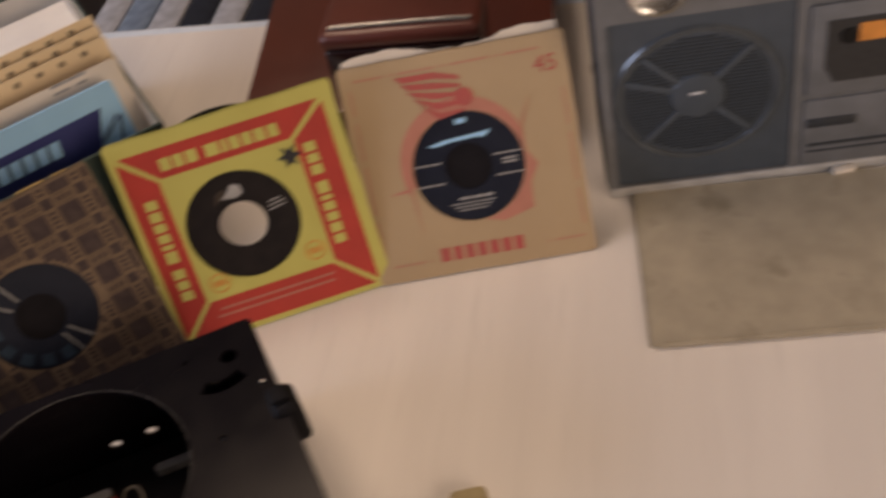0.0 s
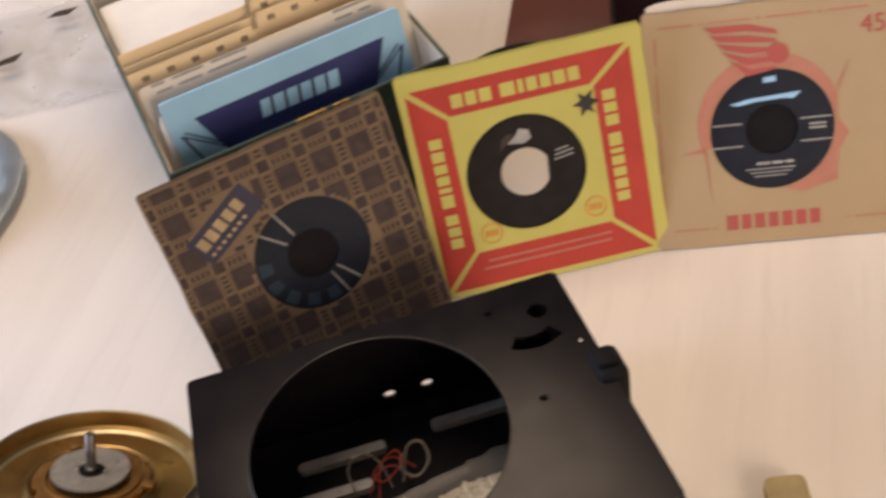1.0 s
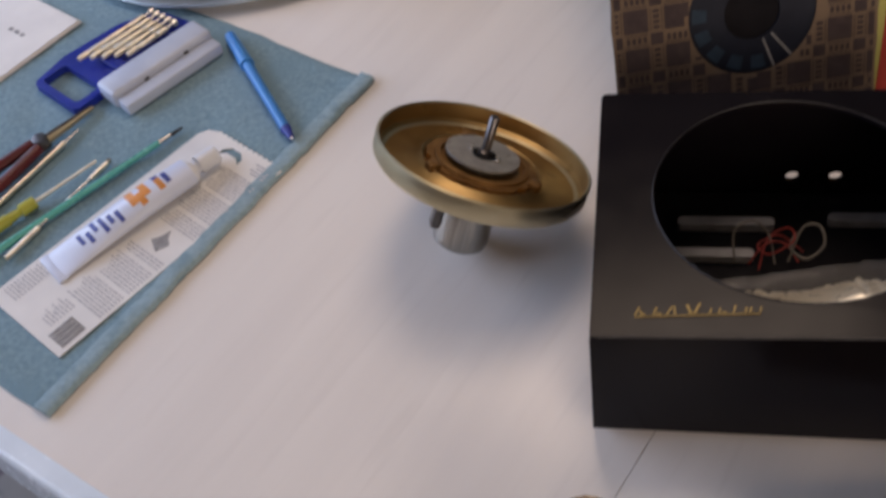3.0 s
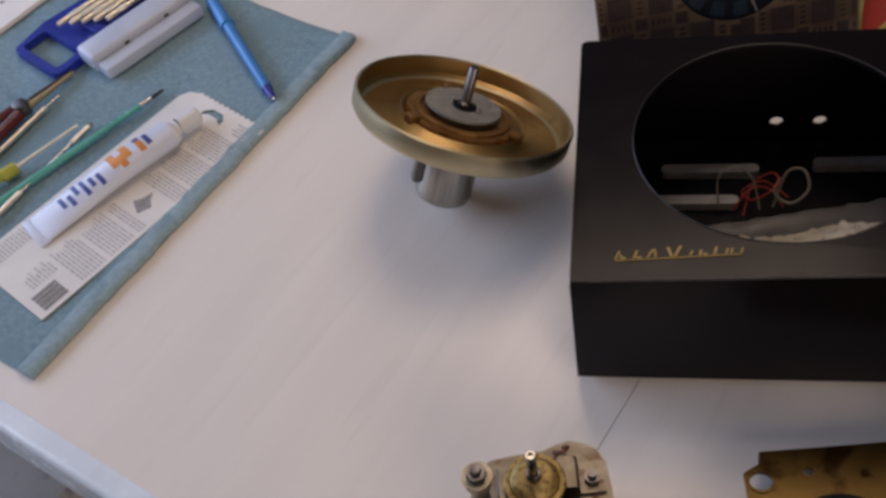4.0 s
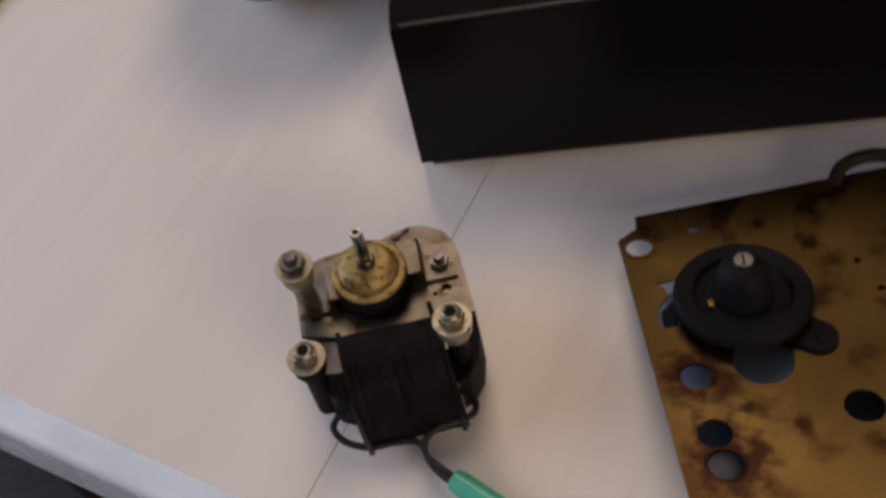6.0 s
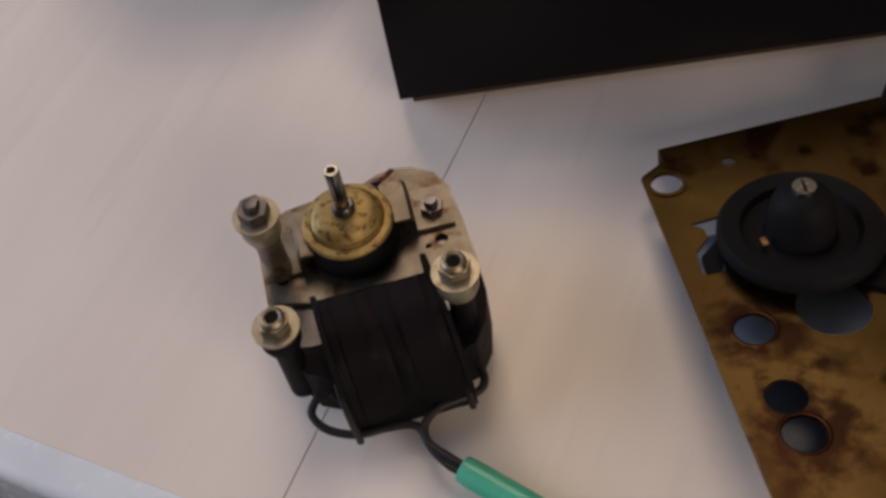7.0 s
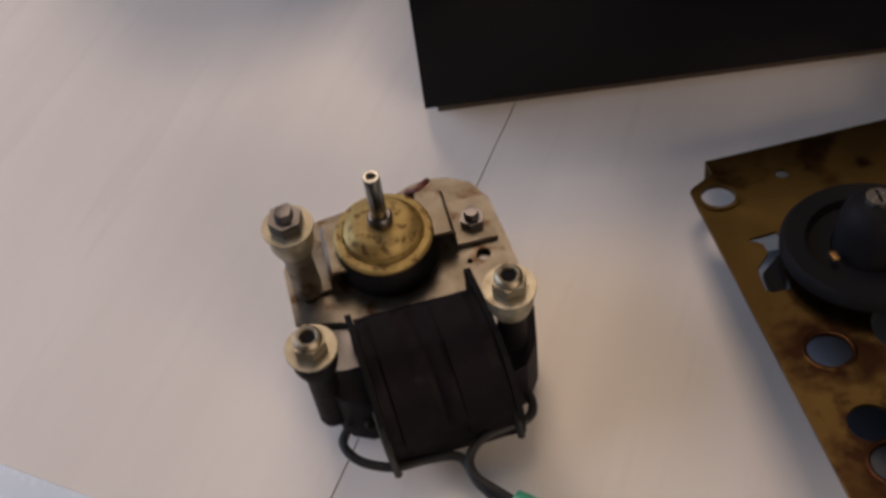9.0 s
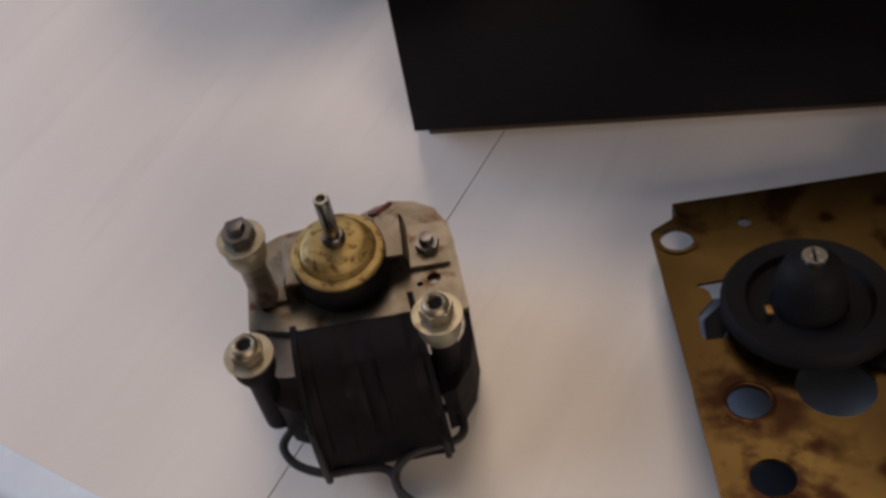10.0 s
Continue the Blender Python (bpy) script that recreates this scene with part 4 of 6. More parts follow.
    part("screw", plate_bm(circle(0, 0, 0.0038, 24), [[(-0.0040 * 0.7, -0.0005), (0.0044 * 0.7, -0.0005), (0.0044 * 0.7, 0.0005), (-0.0044 * 0.7, 0.0005)]], 0.0246, 0.0264), M_STEEL, w, "bright slotted screw", at=pose(0, 0, 0, 0, 0, 80))
    part("brass_chip", box_bm(-0.0150, -0.0055, 0.0086, -0.0128, -0.0018, 0.0096, bevel=0.0004), M_RUSTGOLD, w)
    part("axle", lathe_bm([(0, 0.0031), (0.006, 0.0031), (0.006, -0.0002), (0, -0.0002)], 16), M_DARKSTEEL, w)
    part("lever", plate_bm(rounded(-0.0076, -0.0095, 0.0076, 0.0120, 0.0074), [circle(0, -0.004, 0.0012, 10)], 0.0004, 0.0024), M_RUBBER, d, "dark steel lug", at=pose(c["lug"][0] - 0.0015, c["lug"][1] + 0.0015, 0, 0, 0, 48))
    part("lever_rivet", lathe_bm([(0, 0.0040), (0.0022, 0.0036), (0.0026, 0.0023), (0, 0.0023)], 14, pose(c["lug"][0] + 0.001, c["lug"][1] - 0.001, 0)), M_RUBBER, d)
    part("arm", plate_bm([(slot_bot[0] + 0.0015, slot_bot[1] + 0.0012), (slot_bot[0] + 0.0060, slot_bot[1] + 0.0004), (slot_bot[0] + 0.0110, slot_bot[1] + 0.010), (slot_top[0] + 0.0090, slot_top[1] - 0.004), (slot_top[0] + 0.0035, slot_top[1] - 0.0075), (slot_bot[0] + 0.0026, slot_bot[1] + 0.010)], [], -0.0040, -0.0014), M_RUBBER, d, "black lever in the slot")
    ux = c["rust1"][0] - 0.0070
    # added sheet: its colour paints the shaded table below the holes
    part("under_plate", plate_bm([(ux, c["rust1"][1] - 0.010), (0.044, c["rust1"][1] - 0.014), (0.050, slot_top[1] + 0.003), (slot_top[0] - 0.0045, slot_top[1] + 0.003), (slot_bot[0] - 0.0015, slot_bot[1] - 0.003)], [], -0.0125, -0.0110), M_TABLESHADE, d, "blue grey sub plate", smooth=False)
    part("under_plate", plate_bm([(0.045, -0.05), (0.19, -0.05), (0.19, -0.17), (c["rust2"][0] - 0.0095, -0.17), (c["rust2"][0] - 0.0095, c["h2"][1] + 0.020), (0.045, c["h2"][1] + 0.020)], [], -0.016, -0.0145), M_BOOMDARK, d, "dark sub plate under the deck", smooth=False)
    for x, y in ((0.215, -0.205), (0.215, -0.05), (0.045, -0.16)):
        px, py = x, -(-y)
        v = m @ Vector((px, py, 0))
        part("foot", lathe_bm([(0, -0.0014), (0.006, -0.0014), (0.006, -max(0.003, v.z / m[2][2])), (0, -max(0.003, v.z / m[2][2]))], 14), M_DARKSTEEL, d, at=pose(px, py, 0))
    part("cable", tube_bm([(0.088, -0.006, 0.002), (0.095, 0.002, 0.004), (0.108, 0.004, 0.005), (0.125, -0.003, 0.005), (0.140, -0.016, 0.004), (0.165, -0.014, 0.003)], 0.0032, 9), M_CABLE, d, "dark brown cable loop")


deck()


# ---- 45 rpm sleeves with their records ----
S = 0.18


def sleeve(name, label, m, paper, hole_r=0.0435, worn=0, hole=(0.09, 0.09), through_hole=False):
    s = thing(name, label, "record sleeve", m, "record sleeves leaning in a row")
    rg = random.Random(worn)
    out = []
    pts = rounded(0, 0, S, S, 0.003, 4)
    for i in range(len(pts)):
        a, b = pts[i], pts[(i + 1) % len(pts)]
        k = 10 if math.dist(a, b) > 0.05 else 1
        for j in range(k):
            f = j / k
            out.append((a[0] + (b[0] - a[0]) * f + rg.uniform(-0.0006, 0.0006), max(0.0, a[1] + (b[1] - a[1]) * f + rg.uniform(-0.0007, 0.0006))))
    part("front_panel", plate_bm(out, [circle(*hole, hole_r, 48)], 0.0022, 0.0027), paper, s, smooth=False)
    part("back_panel", plate_bm([(x * 0.998, y * 1.004) for x, y in out], [circle(*hole, hole_r, 48)] if through_hole else [], -0.0008, -0.0003), paper, s, smooth=False)
    return s


def record(m, label, label_mat, text_parts, hole=(0.09, 0.09)):
    r = thing("record", label, "vinyl record", m @ pose(*hole, 0.0006), "records in their sleeves")
    part("vinyl", plate_bm(circle(0, 0, 0.0865, 64), [circle(0, 0, 0.044, 48)], -0.0006, 0.0006), M_VINYL, r, smooth=False)
    part("paper_label", plate_bm(circle(0, 0, 0.0445, 56), [circle(0, 0, 0.0190, 36)], -0.0006, 0.0009), label_mat, r, smooth=False)
    text_parts(r)
    return r


Z0, Z1 = 0.0028, 0.0031


# checked tan sleeve
def checked_sleeve():
    m = axes((0.0105, 0.2345, 0), (0.184, 0.042, 0), (-0.012, 0.0575, 0.17))
    s = sleeve("record_sleeve", "tan record sleeve printed with brown checks and dark badge", m, M_TAN, worn=1, hole=(0.095, 0.088))
    bm, bt = bmesh.new(), bmesh.new()
    p = 0.0277

    def clear(x, y, r):
        return math.hypot(x - 0.095, y - 0.088) > 0.0435 + r and not (0.020 < x < 0.072 and 0.112 < y < 0.162 and abs((y - 0.137) - 0.55 * (x - 0.046)) < 0.021)

    def put_square(b, cx, cy, hx, hy):
        xs, ys = (max(0.002, cx - hx), min(S - 0.002, cx + hx)), (max(0.002, cy - hy), min(S - 0.002, cy + hy))
        if xs[1] - xs[0] > 0.0004 and ys[1] - ys[0] > 0.0004 and clear(cx, cy, max(hx, hy)):
            add_plate(b, [(xs[0], ys[0]), (xs[1], ys[0]), (xs[1], ys[1]), (xs[0], ys[1])], [], Z0, Z1)

    def put_cut_square(cx, cy, h):
        if clear(cx, cy, h):
            put_square(bm, cx, cy, h, h)
        else:
            n = 5
            for i in range(n):
                for j in range(n):
                    put_square(bm, cx - h + h * (2 * i + 1) / n, cy - h + h * (2 * j + 1) / n, h / n, h / n)

    for i in range(-1, 8):
        for j in range(-1, 8):
            x, y = 0.016 + p * i, 0.012 + p * j
            put_cut_square(x, y, 0.0083)
            put_square(bm, x + p / 2, y + p / 2, 0.0042, 0.0042)
            for k in range(4):
                put_square(bt, x + p / 2, y - 0.0057 + 0.0038 * k, 0.0022, 0.0012)
                put_square(bt, x - 0.0057 + 0.0038 * k, y + p / 2, 0.0012, 0.0022)
            for e in (-0.0046, 0.0046):
                put_square(bt, x + p / 2 + e * 0.85, y, 0.0003, 0.0080)
                put_square(bt, x, y + p / 2 + e * 0.85, 0.0080, 0.0003)
    tagged(part("check_print", bm, M_SQ, s, "brown printed squares", smooth=False), kind="stuff")
    tagged(part("border_print", bt, M_SQ, s, smooth=False), kind="stuff")
    c, sn = math.cos(radians(29)), math.sin(radians(29))
    q = [(-0.028, -0.0125), (0.029, -0.0125), (0.029, 0.0115), (-0.028, 0.0115)]
    part("badge", plate_bm([(0.046 + c * a - sn * b, 0.137 + sn * a + c * b) for a, b in q], [], 0.0028, 0.0034), M_NAVYINK, s, "dark badge with pale blocks", smooth=False)
    block_row("badge_block", s, M_TANEDGE, 0.0265, 0.1237, [0.0066] * 5, 0.0024, 0.0092, 0.0035, 0.0038, 29)
    block_row("badge_dot", s, M_TANEDGE, 0.0305, 0.1185, [0.0026] * 7, 0.0030, 0.0024, 0.0035, 0.0038, 29)

    def words(r):
        b = bmesh.new()
        for k in range(5):
            add_plate(b, ring_sector(0, 0, 0.031, 0.041, 168 + k * 25, 183 + k * 25, 4), [], 0.0010, 0.0012)
        tagged(part("label_print", b, M_LABELTEAL, r, "pale blue blocks", smooth=False), kind="stuff")
        b = bmesh.new()
        for a, w in ((112, 0.0006), (136, 0.0006), (290, 0.0006), (308, 0.0006)):
            ca, sa = math.cos(radians(a)), math.sin(radians(a))
            add_plate(b, [(0.021 * ca - w * sa, 0.021 * sa + w * ca), (0.021 * ca + w * sa, 0.021 * sa - w * ca), (0.043 * ca + w * sa, 0.043 * sa - w * ca), (0.043 * ca - w * sa, 0.043 * sa + w * ca)], [], 0.0010, 0.0012)
        tagged(part("label_lines", b, M_SILVERINK, r, smooth=False), kind="stuff")

    record(m, "black vinyl record with a dark blue label, in the checked sleeve", M_LABELBLUE, words, (0.095, 0.088))
    part("dark_backing", plate_bm(circle(0.095, 0.088, 0.03, 32), [], -0.0002, -0.00005), M_INSIDE, s, smooth=False)


checked_sleeve()


def red_yellow_sleeve():
    m = axes((0.1805, 0.2770, 0), (0.176, -0.012, 0), (0.006, 0.066, 0.166))
    s = sleeve("record_sleeve", "yellow record sleeve with red printed frame and black ink blot", m, M_YELLOW, worn=2, hole=(0.0815, 0.0884), hole_r=0.0452, through_hole=True)
    xa, xb, ya, yb, ia, ib, ja, jb, g = 0.006, 0.170, 0.005, 0.168, 0.0330, 0.1395, 0.0345, 0.1430, 0.0016
    quads = dict(top=[(xa + 2 * g, yb), (xb - 2 * g, yb), (ib - g, jb + 0.001), (ia + g, jb + 0.001)], left=[(xa, ya + 2 * g), (xa, yb - 2 * g), (ia - 0.001, jb - g), (ia - 0.001, ja + g)],
                 right=[(xb, ya + 2 * g), (ib + 0.001, ja + g), (ib + 0.001, jb - g), (xb, yb - 2 * g)], bottom=[(xa + 2 * g, ya), (ia + g, ja - 0.001), (ib - g, ja - 0.001), (xb - 2 * g, ya)])
    for q in quads.values():
        part("red_band", plate_bm(q, [], Z0, Z1), M_RED, s, "red printed band", smooth=False)
    block_row("yellow_block", s, M_YELLOW, 0.0375, 0.1495, [0.0084, 0.0078, 0.0088, -0.0022, 0.0108, 0.0042, 0.0078, 0.0076, 0.0086, 0.0080], 0.0022, 0.0100, 0.0032, 0.0035)
    side = [0.0078, 0.0072, 0.0080, -0.002, 0.0100, 0.0038, 0.0070, 0.0070, 0.0080, 0.0076]
    block_row("yellow_block", s, M_YELLOW, 0.1455, 0.1370, side, 0.0022, 0.0095, 0.0032, 0.0035, -90)
    block_row("yellow_block", s, M_YELLOW, 0.0245, 0.0415, side, 0.0022, 0.0095, 0.0032, 0.0035, 90)
    bm = bars(bmesh.new(), 0.040, 0.0245, [0.097], 0, 0.0016, 0.0032, 0.0035)
    bars(bm, 0.036, 0.0185, [0.100], 0, 0.0016, 0.0032, 0.0035)
    tagged(part("fine_print", bm, M_PINK, s, smooth=False), kind="stuff")
    for x, y in ((0.047, 0.0470), (0.128, 0.0490)):
        bm = bmesh.new()
        add_plate(bm, circle(x, y, 0.0085, 24), [circle(x, y, 0.0074, 24)], Z0, Z1)
        bars(bm, x - 0.005, y - 0.0025, [0.0026] * 3, 0.001, 0.005, Z0, Z1)
        part("round_mark", bm, M_ORANGE, s, smooth=False)
    rg = random.Random(8)
    blot = [(0.1335 + (0.0078 + (0.0028 if i % 3 == 0 else -0.0024) + rg.uniform(-0.0012, 0.0012)) * math.cos(i * math.pi / 9), 0.1305 + (0.0078 + (0.0028 if i % 3 == 0 else -0.0024)) * math.sin(i * math.pi / 9)) for i in range(18)]
    part("ink_blot", plate_bm(blot, [], 0.0033, 0.0036), M_INKBLACK, s, "black ink blot", smooth=False)

    def words(r):
        b = plate_bm([(-0.010, 0.0245), (-0.004, 0.0235), (0.002, 0.0225), (0.008, 0.0255), (0.007, 0.0320), (0.0, 0.0345), (-0.003, 0.0300)], [], 0.0010, 0.0012)
        part("label_picture", b, M_SILVERINK, r, "pale patch of print", smooth=False)
        part("label_picture", plate_bm([(-0.016, 0.020), (-0.011, 0.0245), (-0.004, 0.0310), (-0.009, 0.0320), (-0.014, 0.0285)], [], 0.0010, 0.0012), M_PLINTH, r, smooth=False)
        b = bars(bmesh.new(), 0.022, 0.004, [0.015], 0, 0.0010, 0.0010, 0.0012, 8)
        bars(b, 0.023, 0.0075, [0.014], 0, 0.0010, 0.0010, 0.0012, 8)
        bars(b, 0.024, 0.011, [0.010], 0, 0.0010, 0.0010, 0.0012, 8)
        tagged(part("label_print", b, M_SILVERINK, r, smooth=False), kind="stuff")

    record(m, "black vinyl record with black label in the yellow sleeve", M_LABELBLACK, words, (0.0815, 0.0884))

    r2 = thing("record", "black vinyl record rising behind the yellow sleeve", "vinyl record", m @ pose(0.088, 0.0965, -0.0040), "records in their sleeves")
    part("vinyl", plate_bm(circle(0, 0, 0.0868, 64), [circle(-0.006, -0.008, 0.034, 36)], -0.0006, 0.0006), M_VINYL, r2, smooth=False)
    far = m @ Vector((0.1068, 0.0884, -0.055))
    dc = thing("dark_card", "dark brown card standing behind the yellow sleeve", "card", axes((far.x, far.y, 0.0), (0.176, -0.012, 0), (0, 0, 1)))
    part("card", plate_bm(rounded(0, 0, 0.045, 0.105, 0.002, 3), [], -0.0008, 0.0), M_PLINTH, dc, smooth=False)


red_yellow_sleeve()


def beige_sleeve():
    m = axes((0.3500, 0.2645, 0), (0.172, -0.047, 0), (0.027, 0.086, 0.157))
    s = sleeve("record_sleeve", "beige kraft paper record sleeve with pink printed emblem", m, M_MERC, worn=3, hole=(0.0895, 0.0865), hole_r=0.0450)
    cx, cy = 0.0895, 0.0875
    # plain pink emblem shapes round the opening
    ring = circle(cx - 0.002, cy + 0.004, 0.052, 40, 20, 205)
    outer = ring + [(cx - 0.068, cy - 0.014), (cx - 0.048, cy - 0.010), (cx - 0.046, cy - 0.052), (cx + 0.020, cy - 0.060), (cx + 0.021, cy - 0.050), (cx + 0.046, cy - 0.043), (cx + 0.047, cy - 0.022), (cx + 0.055, cy - 0.008), (cx + 0.047, cy + 0.004), (cx + 0.047, cy + 0.028), (cx + 0.056, cy + 0.046)]
    part("emblem", plate_bm(outer, [circle(0.0895, 0.0865, 0.0455, 48)], Z0, Z1), M_PINK, s, "plain pink printed shape", smooth=False)
    for k in range(5):
        y = cy + 0.0745 - 0.0062 * k
        part("emblem_stroke", plate_bm([(cx - 0.046 + 0.004 * k, y + 0.004), (cx - 0.014, y + 0.0035 - 0.002 * k), (cx + 0.004, y - 0.002 - 0.0005 * k), (cx + 0.006, y - 0.0055), (cx - 0.016, y - 0.0015 - 0.002 * k), (cx - 0.040 + 0.004 * k, y - 0.001)], [], 0.0032, 0.0035), M_PINKRED, s, smooth=False)
    part("emblem_stroke", plate_bm(circle(cx + 0.006, cy + 0.055, 0.0075, 16), [], 0.0033, 0.0036), M_PINKRED, s, smooth=False)
    block_row("rose_block", s, M_PINKRED, cx - 0.036, 0.0115, [0.0085, 0.0068, 0.0074, 0.0072, 0.0074, 0.0074, 0.0072], 0.0028, 0.0115, Z0, Z1)
    bm = bars(bmesh.new(), 0.012, 0.1685, [0.024, 0.003, 0.030, 0.003, 0.032, 0.003, 0.028], 0.004, 0.0012, Z0, Z1)
    bars(bm, 0.014, 0.0135, [0.026, 0.002], 0.004, 0.0010, Z0, Z1)
    bars(bm, 0.142, 0.0135, [0.002, 0.024], 0.004, 0.0010, Z0, Z1)
    bars(bm, 0.0085, 0.024, [0.03, 0.04, 0.03, 0.02], 0.006, 0.0010, Z0, Z1, 90)
    bars(bm, 0.1735, 0.024, [0.03, 0.04, 0.03], 0.006, 0.0010, Z0, Z1, 90)
    tagged(part("border_print", bm, M_PINK, s, smooth=False), kind="stuff")
    cu = bpy.data.curves.new("number_text", "FONT")
    cu.body, cu.size, cu.extrude = "45", 0.0185, 0.0002
    t = new("number_text", cu)
    t.parent, t.matrix_basis = s, pose(0.153, 0.1505, 0.0030)
    cu.materials.append(M_PINKRED)

    def words(r):
        b = bmesh.new()
        for y in (0.006, -0.011):
            for x0, x1 in ((-0.0435, -0.0215), (0.0205, 0.0435)):
                add_plate(b, [(x0, y - 0.0005), (x1, y - 0.0005), (x1, y + 0.0005), (x0, y + 0.0005)], [], 0.0010, 0.0012)
        bars(b, -0.012, -0.0265, [0.010, 0.008, 0.006], 0.0014, 0.0020, 0.0010, 0.0012)
        for k in range(3):
            bars(b, -0.020 + 0.003 * k, -0.0300 - 0.0028 * k, [0.036 - 0.006 * k], 0.0, 0.0008, 0.0010, 0.0012)
        bars(b, 0.027, 0.0005, [0.012], 0, 0.0014, 0.0010, 0.0012)
        bars(b, 0.027, -0.0025, [0.012], 0, 0.0014, 0.0010, 0.0012)
        tagged(part("label_print", b, M_SILVERINK, r, "silver lines and bars", smooth=False), kind="stuff")
        b = bmesh.new()
        add_plate(b, [(-0.030, 0.021), (-0.016, 0.024), (0.006, 0.0255), (0.022, 0.0265), (0.016, 0.0215), (0.009, 0.0225), (-0.010, 0.0215), (-0.024, 0.0195)], [], 0.0010, 0.0012)
        add_plate(b, [(-0.005, 0.035), (0.004, 0.0355), (0.004, 0.0395), (-0.005, 0.0390)], [], 0.0010, 0.0012)
        part("label_emblem", b, M_SKYBLUE, r, "pale blue flourish", smooth=False)

    record(m, "black vinyl record with silver lined label in the beige sleeve", M_LABELBLUE, words, (0.0895, 0.0865))
    part("dark_backing", plate_bm(circle(S / 2, S / 2, 0.03, 32), [], -0.0002, -0.00005), M_INSIDE, s, smooth=False)
    # the torn top edge and the record rising behind it
    rg = random.Random(21)
    top = [(0.004 + 0.172 * i / 24, 0.1835 + rg.uniform(0.0, 0.0022) + 0.0035 * math.sin(i * 0.36)) for i in range(25)]
    part("torn_flap", plate_bm([(0.004, 0.172)] + top + [(0.176, 0.172)], [], -0.0060, -0.0054), M_CREAM, s, "torn pale inner edge", smooth=False)
    r2 = thing("record", "black vinyl record rising behind the beige sleeve", "vinyl record", m @ pose(S / 2 - 0.002, 0.0935, -0.0035), "records in their sleeves")
    part("vinyl", plate_bm(circle(0, 0, 0.0872, 64), [circle(0, 0, 0.019, 32)], -0.0006, 0.0006), M_VINYL, r2, smooth=False)


beige_sleeve()


# ---- record case with dividers behind the checked sleeve ----
def record_case():
    m = axes((0.0155, 0.3285, 0), (0.2185, 0.046, 0), (-0.045, 0.255, 0))
    c = thing("record_case", "open green cloth record case full of manila dividers", "record case", m)
    w, d, h, t = 0.222, 0.298, 0.150, 0.003
    part("bottom", box_bm(0, 0, 0, w, d, t), M_GREENEDGE, c, smooth=False)
    part("front", box_bm(0, 0, t, w, t, h, bevel=0.0008, segs=1), M_GREENEDGE, c, smooth=False)
    for x in (0, w - t):
        part("side", box_bm(x, t, t, x + t, d - t, h, bevel=0.0008, segs=1), M_GREENEDGE, c, smooth=False)
        part("side_lining", box_bm(x + (t + 0.0002 if x == 0 else -0.0012), t + 0.001, t, x + (t + 0.0012 if x == 0 else -0.0002), d - t, h - 0.002), M_CREAM, c, smooth=False)
    part("back", box_bm(0, d - t, t, w, d, h, bevel=0.0008, segs=1), M_GREENEDGE, c, smooth=False)
    part("back_lining", box_bm(t + 0.001, d - t - 0.0012, t, w - t - 0.001, d - t - 0.0002, h - 0.002), M_WHITE, c, smooth=False)
    lid = part("lid", box_bm(0, 0, 0, w, 0.0025, 0.20, bevel=0.0008, segs=1), M_GREENEDGE, c, "raised lid", at=pose(0, d + 0.001, h - 0.002, -38, 0, 0), smooth=False)
    part("lid_lining", box_bm(0.003, -0.0012, 0.002, w - 0.003, -0.0002, 0.197), M_WHITE, lid, "white paper lining", smooth=False)
    clasp = part("clasp", box_bm(0.098, -0.003, 0.128, 0.122, -0.0003, 0.1525, bevel=0.001), M_BEARING, c, "small brass clasp")
    part("clasp_bar", box_bm(0.127, -0.003, 0.142, 0.140, -0.0003, 0.1525, bevel=0.001), M_BEARING, clasp)
    return m


CASE = record_case()


def leaning_card(name, label, category, y0, lean, x0, x1, tall, th, material, tab=None, group="dividers in the record case"):
    """A card standing in the case, its foot at y0 and leaning back by lean degrees."""
    m = CASE @ pose(0, y0, 0.0032, 90 - lean, 0, 0)
    t = thing(name, label, category, m, group)
    if tab:
        out = [(x0, 0), (x1, 0), (x1, tall - (0 if tab[1] >= x1 - 0.001 else 0.012)), (tab[1], tall - 0.012), (tab[1] - 0.003, tall), (tab[0] + 0.003, tall), (tab[0], tall - 0.012), (x0, tall - 0.012)]
        if tab[1] >= x1 - 0.001:
            out = [(x0, 0), (x1, 0), (x1, tall), (tab[0] + 0.003, tall), (tab[0], tall - 0.012), (x0, tall - 0.012)]
        if tab[0] <= x0 + 0.001:
            out = [(x0, 0), (x1, 0), (x1, tall - 0.012), (tab[1], tall - 0.012), (tab[1] - 0.003, tall), (x0, tall)]
    else:
        out = rounded(x0, 0, x1, tall, 0.004, 4)
    part("card", plate_bm(out, [], 0, th), material, t, smooth=False)
    return t


